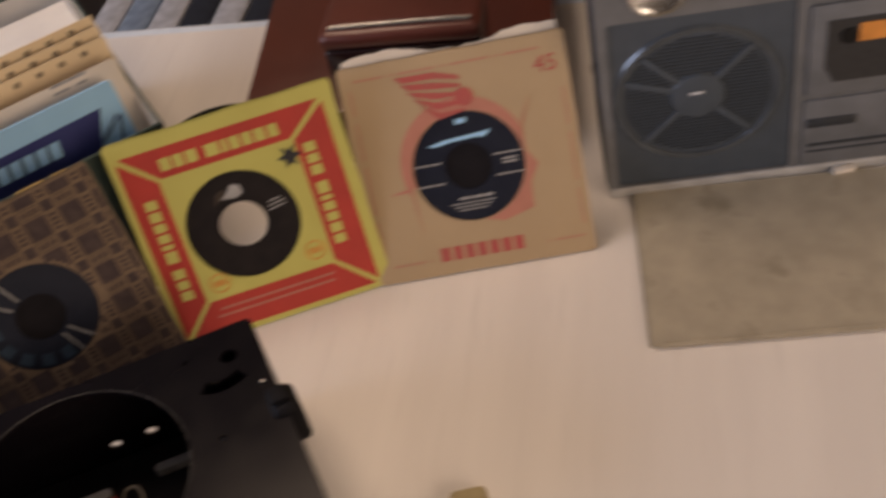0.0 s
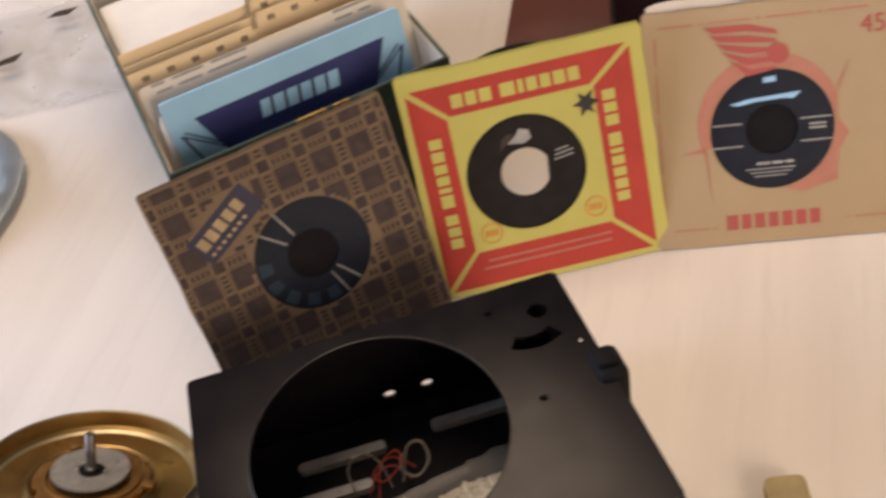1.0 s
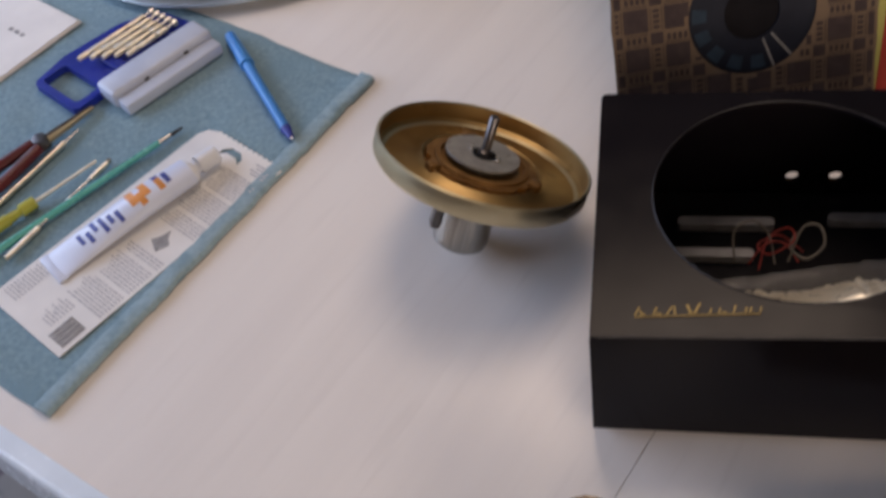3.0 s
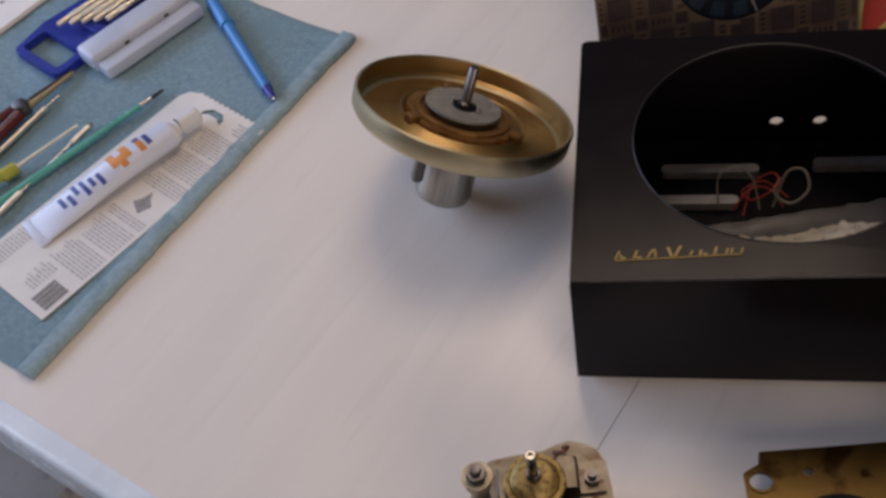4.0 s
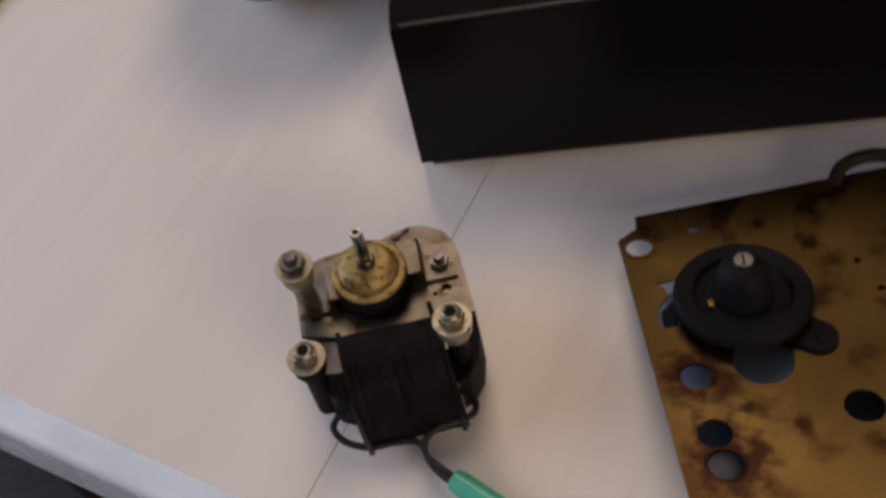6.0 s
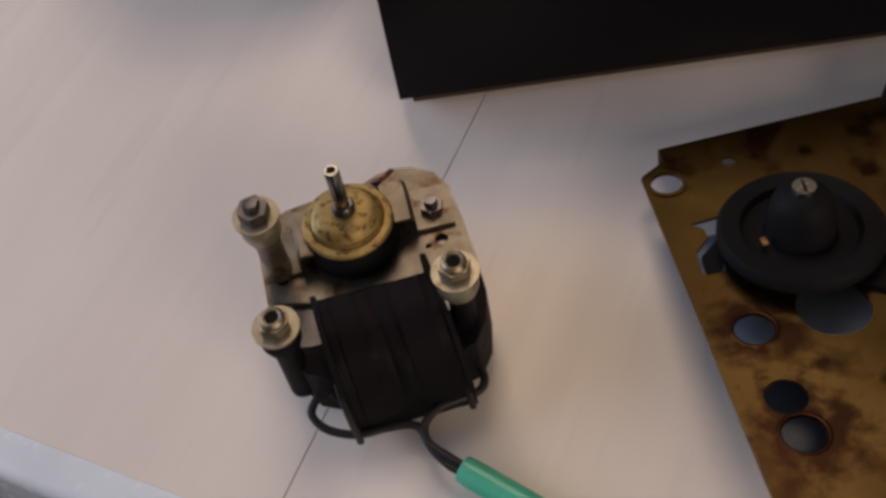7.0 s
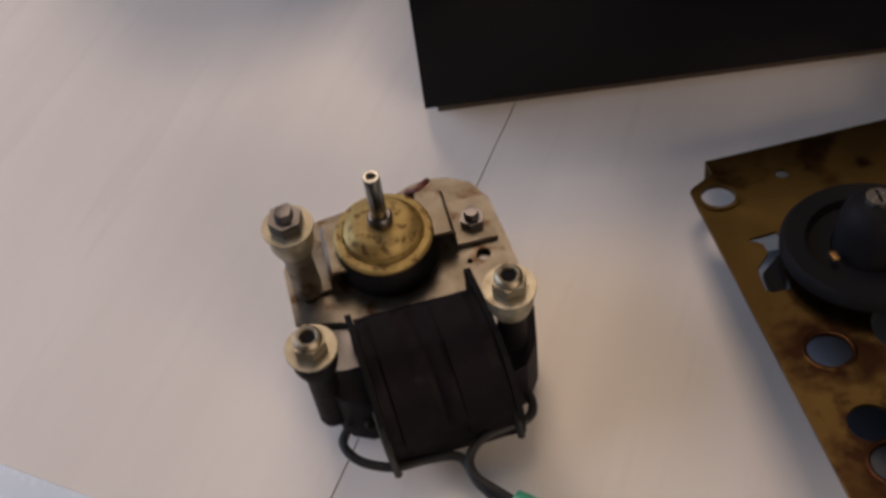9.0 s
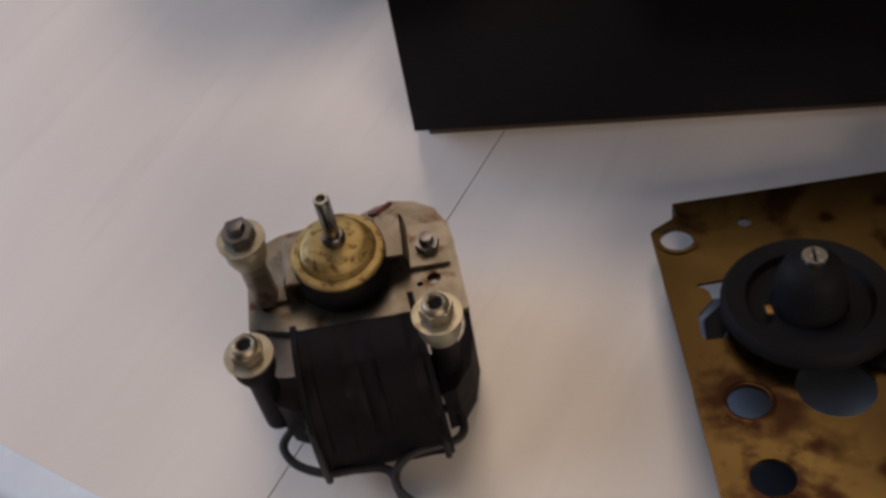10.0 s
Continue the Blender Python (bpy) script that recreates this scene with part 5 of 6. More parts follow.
def case_contents():
    w = 0.222
    # the pale blue sleeve in front
    t = leaning_card("record_sleeve", "pale blue record sleeve with navy band, in the case", "record sleeve", 0.012, 9, 0.014, 0.203, 0.180, 0.002, M_SKYBLUE, group="record sleeves in the case")
    part("navy_band", plate_bm([(0.034, 0.160), (0.186, 0.162), (0.160, 0.100), (0.060, 0.100)], [], 0.0021, 0.0024), M_NAVY, t, "navy printed band", smooth=False)
    block_row("pale_block", t, M_SKYBLUE, 0.081, 0.139, [0.0075, 0.0085, 0.0085, 0.0085, 0.0085, 0.0085], 0.0025, 0.014, 0.0025, 0.0028, 0, 0.002)
    bm = bmesh.new()
    for sx, o in ((1, 0.0), (-1, 0.2195)):
        for a in ((0.020, 0.150, 0.034, 0.110), (0.023, 0.152, 0.062, 0.120), (0.020, 0.150, 0.062, 0.118)):
            add_plate(bm, [(o + sx * a[0], a[1]), (o + sx * (a[0] + 0.002), a[1]), (o + sx * (a[2] + 0.002), a[3]), (o + sx * a[2], a[3])], [], 0.0021, 0.0024)
    tagged(part("navy_rule", bm, M_NAVY, t, smooth=False), kind="stuff")
    part("white_lining", plate_bm(rounded(0.010, 0.02, 0.200, 0.171, 0.01), [], -0.0022, -0.0012), M_WHITE, t, "white inner sleeve", smooth=False)
    # index card with written lines
    t = leaning_card("index_card", "cream index card with lines of handwriting, in the case", "index card", 0.028, 11, 0.006, 0.216, 0.183, 0.001, M_CREAM)
    bm = bars(bmesh.new(), 0.016, 0.181, [0.010, 0.024, 0.028], 0.006, 0.0022, 0.0011, 0.0013)
    bars(bm, 0.018, 0.175, [0.012, 0.018, 0.030], 0.005, 0.0018, 0.0011, 0.0013)
    bars(bm, 0.160, 0.181, [0.030], 0.005, 0.0022, 0.0011, 0.0013)
    bars(bm, 0.160, 0.175, [0.014, 0.010], 0.005, 0.0018, 0.0011, 0.0013)
    tagged(part("handwriting", bm, M_INKGREY, t, smooth=False), kind="stuff")
    # tabbed manila dividers, left tabs and right tabs
    nums = ["31 32 33 34 35", "36 37 38 39 40", "41 42 43 44 45", "46 47 48 49 50"]
    spec = [(0.040, 13, 0.003, 0.104, 0.186), (0.047, 14, 0.107, 0.218, 0.189), (0.055, 15, 0.107, 0.218, 0.194), (0.063, 16, 0.107, 0.218, 0.199)]
    for i, (y, lean, a, b, tall) in enumerate(spec):
        t = leaning_card("divider_card", "manila divider card with a tabbed top edge", "divider card", y, lean, 0.003, 0.218, tall, 0.0012, M_CARD, (a, b))
        for k in range(5):
            bm = bars(bmesh.new(), a + 0.010 + 0.0195 * k, tall - 0.0085, [0.0020, 0.0020], 0.0010, 0.0042, 0.0013, 0.0015)
            part("tab_number", bm, M_SQ, t, smooth=False)


case_contents()
# added white blocks that give the bright, lit inside behind the cards
ws = thing("paper_stack", "white blocks added in the case for its lit pale inside", "paper stack", CASE @ pose(0.006, 0.112, 0.0032))
for k in range(8):
    part("paper_sleeve", plate_bm(rounded(0.0012 * (k % 3), 0.0010 * (k % 2), 0.208, 0.143, 0.003, 3), [], 0.0178 * k, 0.0178 * k + 0.0174), M_WHITE, ws, smooth=False)


# ---- brown box, dark gloss box and black case beyond the sleeves ----
bx = thing("brown_box", "red brown bakelite box with a smooth glossy top", "box", axes((0.288, 0.462, 0), (0.925, -0.38, 0), (0.38, 0.925, 0)))
part("body", box_bm(0, 0, 0, 0.285, 0.36, 0.054, bevel=0.004, segs=3), M_MAHOGANY, bx)
part("top", box_bm(-0.001, -0.001, 0.0545, 0.286, 0.361, 0.0605, bevel=0.002, segs=2), M_MAHOGANY, bx)
db = thing("dark_gloss_box", "dark maroon glossy box standing on the brown box", "box", axes((0.3735, 0.4250, 0.0606), (0.1195, -0.058, 0), (0.058, 0.1195, 0)))
part("body", box_bm(0, 0.004, 0, 0.137, 0.062, 0.062, bevel=0.004, segs=3), M_DARKMAROON, db)
part("lid", box_bm(-0.002, 0.002, 0.0625, 0.139, 0.064, 0.080, bevel=0.008, segs=4), M_MAHOGANY, db, "rounded glossy lid")
# the glossy lid's highlight, built as a bright strip
part("chrome_strip", tube_bm([(0.008, 0.012, 0.0806), (0.04, 0.012, 0.0812), (0.10, 0.012, 0.0812), (0.131, 0.012, 0.0806)], 0.0026, 8), M_STEEL, db, "chrome strip")
bc = thing("black_case", "low black case on the table beside the brown box", "case", axes((0.331, 0.640, 0), (1, -0.02, 0), (0.02, 1, 0)))
part("body", box_bm(0.0, 0.19, 0.0, 0.10, 0.29, 0.05, bevel=0.004), M_BLACK, bc)


# ---- portable radio cassette player ----
def radio():
    m = axes((0.566, 0.263, 0), (0.942, -0.335, 0), (0, 0, 1))
    r = thing("radio_cassette_player", "grey portable radio cassette player with a round speaker grille", "radio", m)
    W, H, D = 0.40, 0.235, 0.09
    part("body", box_bm(-0.010, 0.004, -D, W, H, -0.002, bevel=0.006, segs=3), M_BOOMDARK, r)
    part("front_frame", plate_bm(rounded(-0.008, 0.004, W - 0.002, H - 0.002, 0.005), [rounded(0.0, 0.012, 0.139, 0.176, 0.003)], -0.0018, 0.002), M_BOOMSILVER, r, "silver front frame")
    part("bottom_strip", box_bm(-0.008, 0.0, -0.010, W, 0.0105, 0.0035, bevel=0.002), M_BOOMSTRIP, r, "pale silver strip")
    # speaker panel with rim, spokes and perforations
    sp = part("speaker_panel", plate_bm(rounded(0.0005, 0.0125, 0.1385, 0.1755, 0.003), [], -0.0040, 0.0002), M_BOOMGREY, r, "blue grey speaker panel")
    cx, cy, R = 0.066, 0.099, 0.064
    part("speaker_rim", lathe_bm([(R - 0.005, 0.0003), (R - 0.004, 0.0022), (R, 0.0026), (R + 0.002, 0.0003)], 56, pose(cx, cy, 0)), M_RIMGLOSS, sp)
    bm = bmesh.new()
    for k in range(34):
        y = -0.054 + 0.108 * k / 33
        hw = math.sqrt(max(0, 0.056 ** 2 - y * y))
        if hw > 0.004:
            add_box(bm, cx - hw, cy + y - 0.0006, 0.0004, cx + hw, cy + y + 0.0006, 0.0013)
    tagged(part("grille_mesh", bm, M_GRILLE, sp, smooth=False), kind="stuff")
    for a in (45, 135, 160, 225, 315):
        part("spoke", box_bm(0.016, -0.0030, 0.0003, 0.0585, 0.0030, 0.0022, bevel=0.0008), M_BOOMGREY, sp, at=pose(cx, cy, 0, 0, 0, a))
    part("cone", lathe_bm([(0.022, 0.0003), (0.020, 0.0030), (0.014, 0.0042), (0.0, 0.0048)], 36, pose(cx, cy, 0)), M_BOOMGREY, sp)
    part("centre_badge", box_bm(cx - 0.006, cy + 0.004, 0.0046, cx + 0.004, cy + 0.0062, 0.0054, bevel=0.0003), M_WHITEPLASTIC, sp, "small bright badge")
    # upper strip with a dial
    part("dial", lathe_bm([(0.022, 0.0022), (0.022, 0.006), (0.019, 0.007), (0.015, 0.0045), (0, 0.0045)], 36, pose(0.038, 0.203, 0)), M_STEEL, r, "bright round dial")
    part("tuning_window", box_bm(0.075, 0.187, 0.0021, 0.25, 0.218, 0.003), M_BOOMDARK, r, smooth=False)
    # cassette door
    cd = part("cassette_door", box_bm(0.1475, 0.085, 0.0021, 0.285, 0.169, 0.0052, bevel=0.002), M_BOOMSILVER, r, "silver cassette door")
    part("window", plate_bm([(0.160, 0.155), (0.160, 0.112), (0.167, 0.098), (0.268, 0.098), (0.275, 0.112), (0.275, 0.155)], [], 0.0053, 0.0060), M_INKBLACK, cd, "dark smoked window", smooth=False)
    part("cassette_label", box_bm(0.183, 0.134, 0.0061, 0.207, 0.150, 0.0066), M_ORANGE, cd, "orange cassette label", smooth=False)
    part("reel", lathe_bm([(0.007, 0.0061), (0.007, 0.0072), (0, 0.0072)], 20, pose(0.176, 0.140, 0)), M_VINYL, cd)
    # lower panel
    lp = part("lower_panel", box_bm(0.1475, 0.0125, 0.0021, 0.392, 0.080, 0.0042, bevel=0.001), M_BOOMSILVER, r)
    part("slide_switch", box_bm(0.150, 0.053, 0.0043, 0.188, 0.0615, 0.0055, bevel=0.001), M_BOOMDARK, lp)
    part("groove", box_bm(0.152, 0.033, 0.0043, 0.30, 0.0355, 0.0050), M_BOOMDARK, lp, smooth=False)
    part("groove", box_bm(0.152, 0.0265, 0.0043, 0.30, 0.0280, 0.0050), M_BOOMDARK, lp, smooth=False)
    part("side_button", box_bm(-0.0125, 0.128, -0.012, -0.0102, 0.134, -0.006, bevel=0.0005), M_RUBBER, r)


radio()
fold = thing("paper_folder", "grey beige cardboard folder lying in front of the radio", "folder", axes((0.5140, 0.1033, 0.0), (0.158, -0.0615, 0), (0.060, 0.158, 0)))
for i, z in enumerate((0.0002, 0.0014, 0.0026)):
    part("leaf", plate_bm(rounded(0.0012 * i, 0.0008 * (2 - i), 0.30, 0.166, 0.004), [], z, z + 0.0009), M_BEIGECARD, fold, smooth=False)
part("fold_ridge", tube_bm([(0.012, 0.004, 0.0036), (0.15, 0.0035, 0.0038), (0.29, 0.004, 0.0036)], 0.0009, 6), M_BEIGECARD, fold)
chip = thing("paper_scrap", "small white scrap on the folder under the radio", "paper scrap", pose(0.735, 0.195, 0.0036, 0, 0, -15))
part("scrap", box_bm(-0.009, -0.004, 0, 0.009, 0.003, 0.005, bevel=0.0015), M_CREAM, chip)
blk = thing("wooden_block", "small khaki block with rounded end on the table", "block", pose(0.3445, 0.0305, 0, 0, 0, -12))
part("body", plate_bm(rounded(-0.0130, -0.022, 0.0130, 0.0165, 0.005), [], 0.0, 0.010), M_KHAKI, blk)


# ---- tray with bottles ----
def tray():
    t = thing("tray", "oval brushed metal tray with a rolled rim", "tray", pose(-0.3256, 0.5408, 0, 0, 0, 25.4))
    for nm, prof, lb in (("dish", [(0, 0.0022), (0.75, 0.0022), (0.79, 0.0030), (0.86, 0.0070), (0.93, 0.0120), (0.945, 0.0118), (0.87, 0.0052), (0.79, 0.0010), (0, 0.0008)], ""), ("rolled_rim", [(0.931, 0.0122), (0.965, 0.0137), (0.995, 0.0130), (1.0, 0.0112), (0.985, 0.0100), (0.95, 0.0112), (0.931, 0.0122)], "bright rolled rim")):
        bm = lathe_bm(prof, 96)
        bmesh.ops.scale(bm, vec=(0.1785, 0.1350, 1), verts=bm.verts)
        part(nm, bm, M_TRAY, t, lb)


tray()
ZT = 0.0024


def bottle(name, label, x, y, tilt, body_parts, turn=0.0):
    b = thing(name, label, "bottle", pose(x, y, ZT, tilt[0], tilt[1], turn), "bottles on the tray")
    for nm, prof, mt, lb in body_parts:
        part(nm, lathe_bm(prof, 36), mt, b, lb)
    return b


def spray_bottle():
    b = thing("spray_bottle", "tall milky flat-sided plastic bottle with blue print on the tray", "bottle", pose(-0.216, 0.538, ZT, 0, 0, -14), "bottles on the tray")

    def octagon(r, z):
        return [Vector((r / math.cos(radians(22.5)) * math.cos(radians(-97.5 + 45 * k)), r / math.cos(radians(22.5)) * math.sin(radians(-97.5 + 45 * k)), z)) for k in range(8)]

    def loft(rows):
        bm = bmesh.new()
        rings = [[bm.verts.new(p) for p in octagon(r, z)] for r, z in rows]
        for la, lb in zip(rings, rings[1:]):
            for k in range(8):
                bm.faces.new((la[k], la[(k + 1) % 8], lb[(k + 1) % 8], lb[k]))
        bm.faces.new(rings[0][::-1])
        bm.faces.new(rings[-1])
        return bm

    part("base", lathe_bm([(0, 0), (0.0290, 0), (0.0305, 0.0020), (0.0300, 0.0060), (0.0265, 0.0095), (0, 0.0095)], 36), M_FILM, b, "clear plastic base flange")
    body = part("body", loft([(0.0225, 0.0098), (0.0240, 0.0120), (0.0255, 0.060), (0.0262, 0.086), (0.0245, 0.098), (0.0150, 0.112)]), M_MILKY, b, smooth=False)
    part("neck", lathe_bm([(0.0138, 0.1122), (0.0135, 0.1200), (0, 0.1200)], 28), M_MILKY, b)
    cap = part("cap", lathe_bm([(0.0185, 0.1202), (0.0190, 0.1215), (0.0180, 0.1480), (0.0160, 0.1510), (0, 0.1516)], 32), M_MILKY, b, "milky ribbed cap")
    for k in range(20):
        part("rib", box_bm(0.0181, -0.0007, 0.1225, 0.0194, 0.0007, 0.1440), M_MILKY, cap, at=pose(0, 0, 0, 0, 0, 18 * k), smooth=False)
    for a, y0, y1, z0, z1, mt in ((-75, -0.0080, 0.0060, 0.018, 0.0225, M_MIDBLUEINK), (-75, -0.0080, 0.0060, 0.0240, 0.0300, M_MIDBLUEINK), (-75, -0.0080, 0.0060, 0.0315, 0.0370, M_MIDBLUEINK), (-75, -0.0085, 0.0085, 0.050, 0.080, M_TUBE), (-30, -0.0088, 0.0088, 0.016, 0.080, M_TUBE)):
        part("label_block", box_bm(0.0263, y0, z0, 0.0266, y1, z1), mt, body, at=pose(0, 0, 0, 0, 0, a), smooth=False)
    part("dark_stripe", box_bm(0.0272, -0.0042, 0.034, 0.0290, 0.0042, 0.086, bevel=0.0008), M_BLUEINK, body, "dark blue stripe", at=pose(0, 0, 0, 0, 0, -7.5))


spray_bottle()
b2 = bottle("oil_bottle", "small oil bottle with a white label, black top and red spout", -0.263, 0.486, (0, 0), [
    ("body", [(0, 0), (0.0155, 0), (0.0168, 0.002), (0.0168, 0.042), (0, 0.042)], M_WHITEPLASTIC, "white label"),
    ("band", [(0.0170, 0.0422), (0.0171, 0.0445), (0, 0.0445)], M_REDPLASTIC, "red band"),
    ("shoulder", [(0.0169, 0.0447), (0.0169, 0.074), (0.0150, 0.080), (0.0135, 0.083), (0, 0.083)], M_RUBBER, "black upper half"),
    ("collar", [(0.0165, 0.0832), (0.0168, 0.0890), (0.012, 0.0925), (0, 0.0930)], M_WHITEPLASTIC, ""),
    ("spout", [(0.0062, 0.0932), (0.0058, 0.101), (0.0022, 0.1060), (0.0015, 0.1190), (0, 0.1190)], M_REDPLASTIC, "red spout")])
part("cap_strap", tube_bm([(0.004, 0.0, 0.1170), (0.0120, 0.002, 0.1190), (0.0170, 0.003, 0.1120), (0.0150, 0.002, 0.1010), (0.0085, 0.0, 0.0945)], 0.0009, 7), M_REDPLASTIC, b2, "thin red cap strap")
bm = bmesh.new()
for k in range(7):
    add_box(bm, 0.0170, -0.006 + 0.0018 * k, 0.006, 0.0174, -0.0051 + 0.0018 * k, 0.018)
part("bar_print", bm, M_INKBLACK, b2, at=pose(0, 0, 0, 0, 0, -62), smooth=False)
bm = bmesh.new()
add_box(bm, 0.0172, -0.005, 0.044, 0.0176, 0.005, 0.056)
part("red_mark", bm, M_REDPLASTIC, b2, at=pose(0, 0, 0, 0, 0, -100), smooth=False)
b3 = bottle("lubricant_can", "silver can with a round printed mark, on the tray", -0.327, 0.487, (0, 0), [
    ("body", [(0, 0), (0.0155, 0), (0.0170, 0.002), (0.0170, 0.100), (0.014, 0.107), (0, 0.108)], M_BOOMSTRIP, "silver can"),
    ("cap", [(0.0135, 0.1082), (0.0135, 0.136), (0.011, 0.140), (0, 0.140)], M_DEEPBLUE, "blue cap")])
bm = plate_bm(circle(0, 0, 0.0068, 24), [circle(0, 0, 0.0048, 24)], 0, 0.0005)
add_plate(bm, circle(0, 0, 0.0025, 16), [], 0, 0.0005)
part("round_mark", bm, M_KHAKI, b3, "round tan mark", at=axes((0.0174 * math.cos(radians(-78)), 0.0174 * math.sin(radians(-78)), 0.022), (0.978, 0.208, 0), (0, 0, 1)), smooth=False)
for an, z, h, mt in ((-60, 0.036, 0.010, M_MIDBLUEINK), (-84, 0.034, 0.018, M_PALEINK), (-60, 0.050, 0.016, M_BLUEINK), (-40, 0.012, 0.018, M_KHAKI), (-40, 0.034, 0.022, M_BLUEINK), (-88, 0.056, 0.010, M_INKGREY)):
    part("label_block", box_bm(0.0168, -0.0036, z, 0.0174, 0.0036, z + h), mt, b3, at=pose(0, 0, 0, 0, 0, an), smooth=False)
b4 = thing("grease_syringe", "slim silver tube standing on a dark foot, on the tray", "syringe", pose(-0.331, 0.453, ZT))
part("barrel", lathe_bm([(0.0094, 0.006), (0.0094, 0.110), (0.0075, 0.113), (0, 0.113)], 24), M_STEEL, b4)
part("cap", lathe_bm([(0.0095, 0.1132), (0.0095, 0.138), (0.008, 0.140), (0, 0.140)], 24), M_DEEPBLUE, b4, "dark blue cap")
part("foot", box_bm(-0.014, -0.0055, 0, 0.014, 0.0055, 0.0075, bevel=0.002), M_RUBBER, b4, "black rubber foot")
b5 = thing("black_clip", "black bent plastic clip lying on the tray", "clip", pose(-0.395, 0.525, ZT, 0, 0, 18))
part("jaw", tube_bm([(-0.030, -0.028, 0.005), (-0.022, -0.006, 0.010), (0.0, 0.004, 0.012), (0.024, 0.012, 0.008)], 0.0055, 10), M_RUBBER, b5)
part("jaw", tube_bm([(-0.028, 0.018, 0.005), (-0.010, 0.016, 0.011), (0.006, 0.010, 0.012), (0.022, 0.020, 0.007)], 0.0052, 10), M_RUBBER, b5)
part("pivot", lathe_bm([(0, 0.022), (0.006, 0.021), (0.0075, 0.002), (0, 0.0)], 18), M_RUBBER, b5)
b6 = thing("folded_packet", "small clear packet with a faint red print, on the tray", "packet", pose(-0.425, 0.475, ZT, 0, 0, 12))
part("film", crinkled(bmesh.new(), 14, 10, 0.042, 0.026, 0.003, 2.0, 0.003), M_FILM, b6)
part("print", box_bm(-0.010, -0.004, 0.0, 0.008, 0.004, 0.0008), M_PINK, b6, smooth=False)
b7 = thing("black_tube", "short black plastic tube lying on the tray behind bottles", "tube", axes((-0.340, 0.556, ZT + 0.0085), (0, 0, -1), (-0.36, 0.93, 0)))
part("body", lathe_bm([(0, 0), (0.0075, 0), (0.0085, 0.002), (0.0085, 0.056), (0.0065, 0.060), (0.0065, 0.078), (0, 0.079)], 24), M_RUBBER, b7)
part("collar", lathe_bm([(0.0086, 0.040), (0.0092, 0.041), (0.0092, 0.046), (0.0086, 0.047)], 24), M_DARKSTEEL, b7)
b8 = thing("clear_cup", "small clear plastic cup standing on the tray", "cup", pose(-0.205, 0.588, ZT))
part("wall", lathe_bm([(0.0125, 0.0022), (0.0150, 0.0240), (0.0158, 0.0244), (0.0156, 0.0236), (0.0131, 0.0022)], 32), M_FILM, b8)
part("floor_disc", lathe_bm([(0, 0), (0.0132, 0), (0.0132, 0.0020), (0, 0.0020)], 32), M_FILM, b8)


# ---- things beyond the tray ----
sheet = thing("printed_plastic_bag", "crinkled clear plastic bag with brown printed marks", "plastic bag", pose(-0.150, 0.765, 0.0012, 0, 0, -6))
part("film", crinkled(bmesh.new(), 60, 34, 0.32, 0.19, 0.007, 11.0, 0.006), M_SHEETFILM, sheet)
for x, y, a in ((-0.05, 0.03, 20), (-0.075, -0.045, 15), (0.03, 0.05, 10), (-0.02, -0.02, 25)):
    part("print_mark", plate_bm([(-0.017, 0), (-0.006, 0.007), (0.017, 0.004), (0.006, -0.006)], [], 0.0, 0.0006), M_PLINTH, sheet, "brown printed mark", at=pose(x, y, 0.0165, 0, 0, a), smooth=False)
gt = thing("brass_fitting", "small dull brass fitting with a dark base, beyond the tray", "fitting", pose(-0.270, 0.762, 0, 0, 0, 20))
part("body", lathe_bm([(0, 0), (0.024, 0), (0.026, 0.006), (0.018, 0.012), (0.016, 0.034), (0.030, 0.040), (0.032, 0.048), (0.028, 0.052), (0, 0.050)], 36), M_BEARING, gt)
part("base_ring", lathe_bm([(0.0262, 0.0005), (0.029, 0.001), (0.029, 0.005), (0.0262, 0.0062)], 36), M_RUBBER, gt)


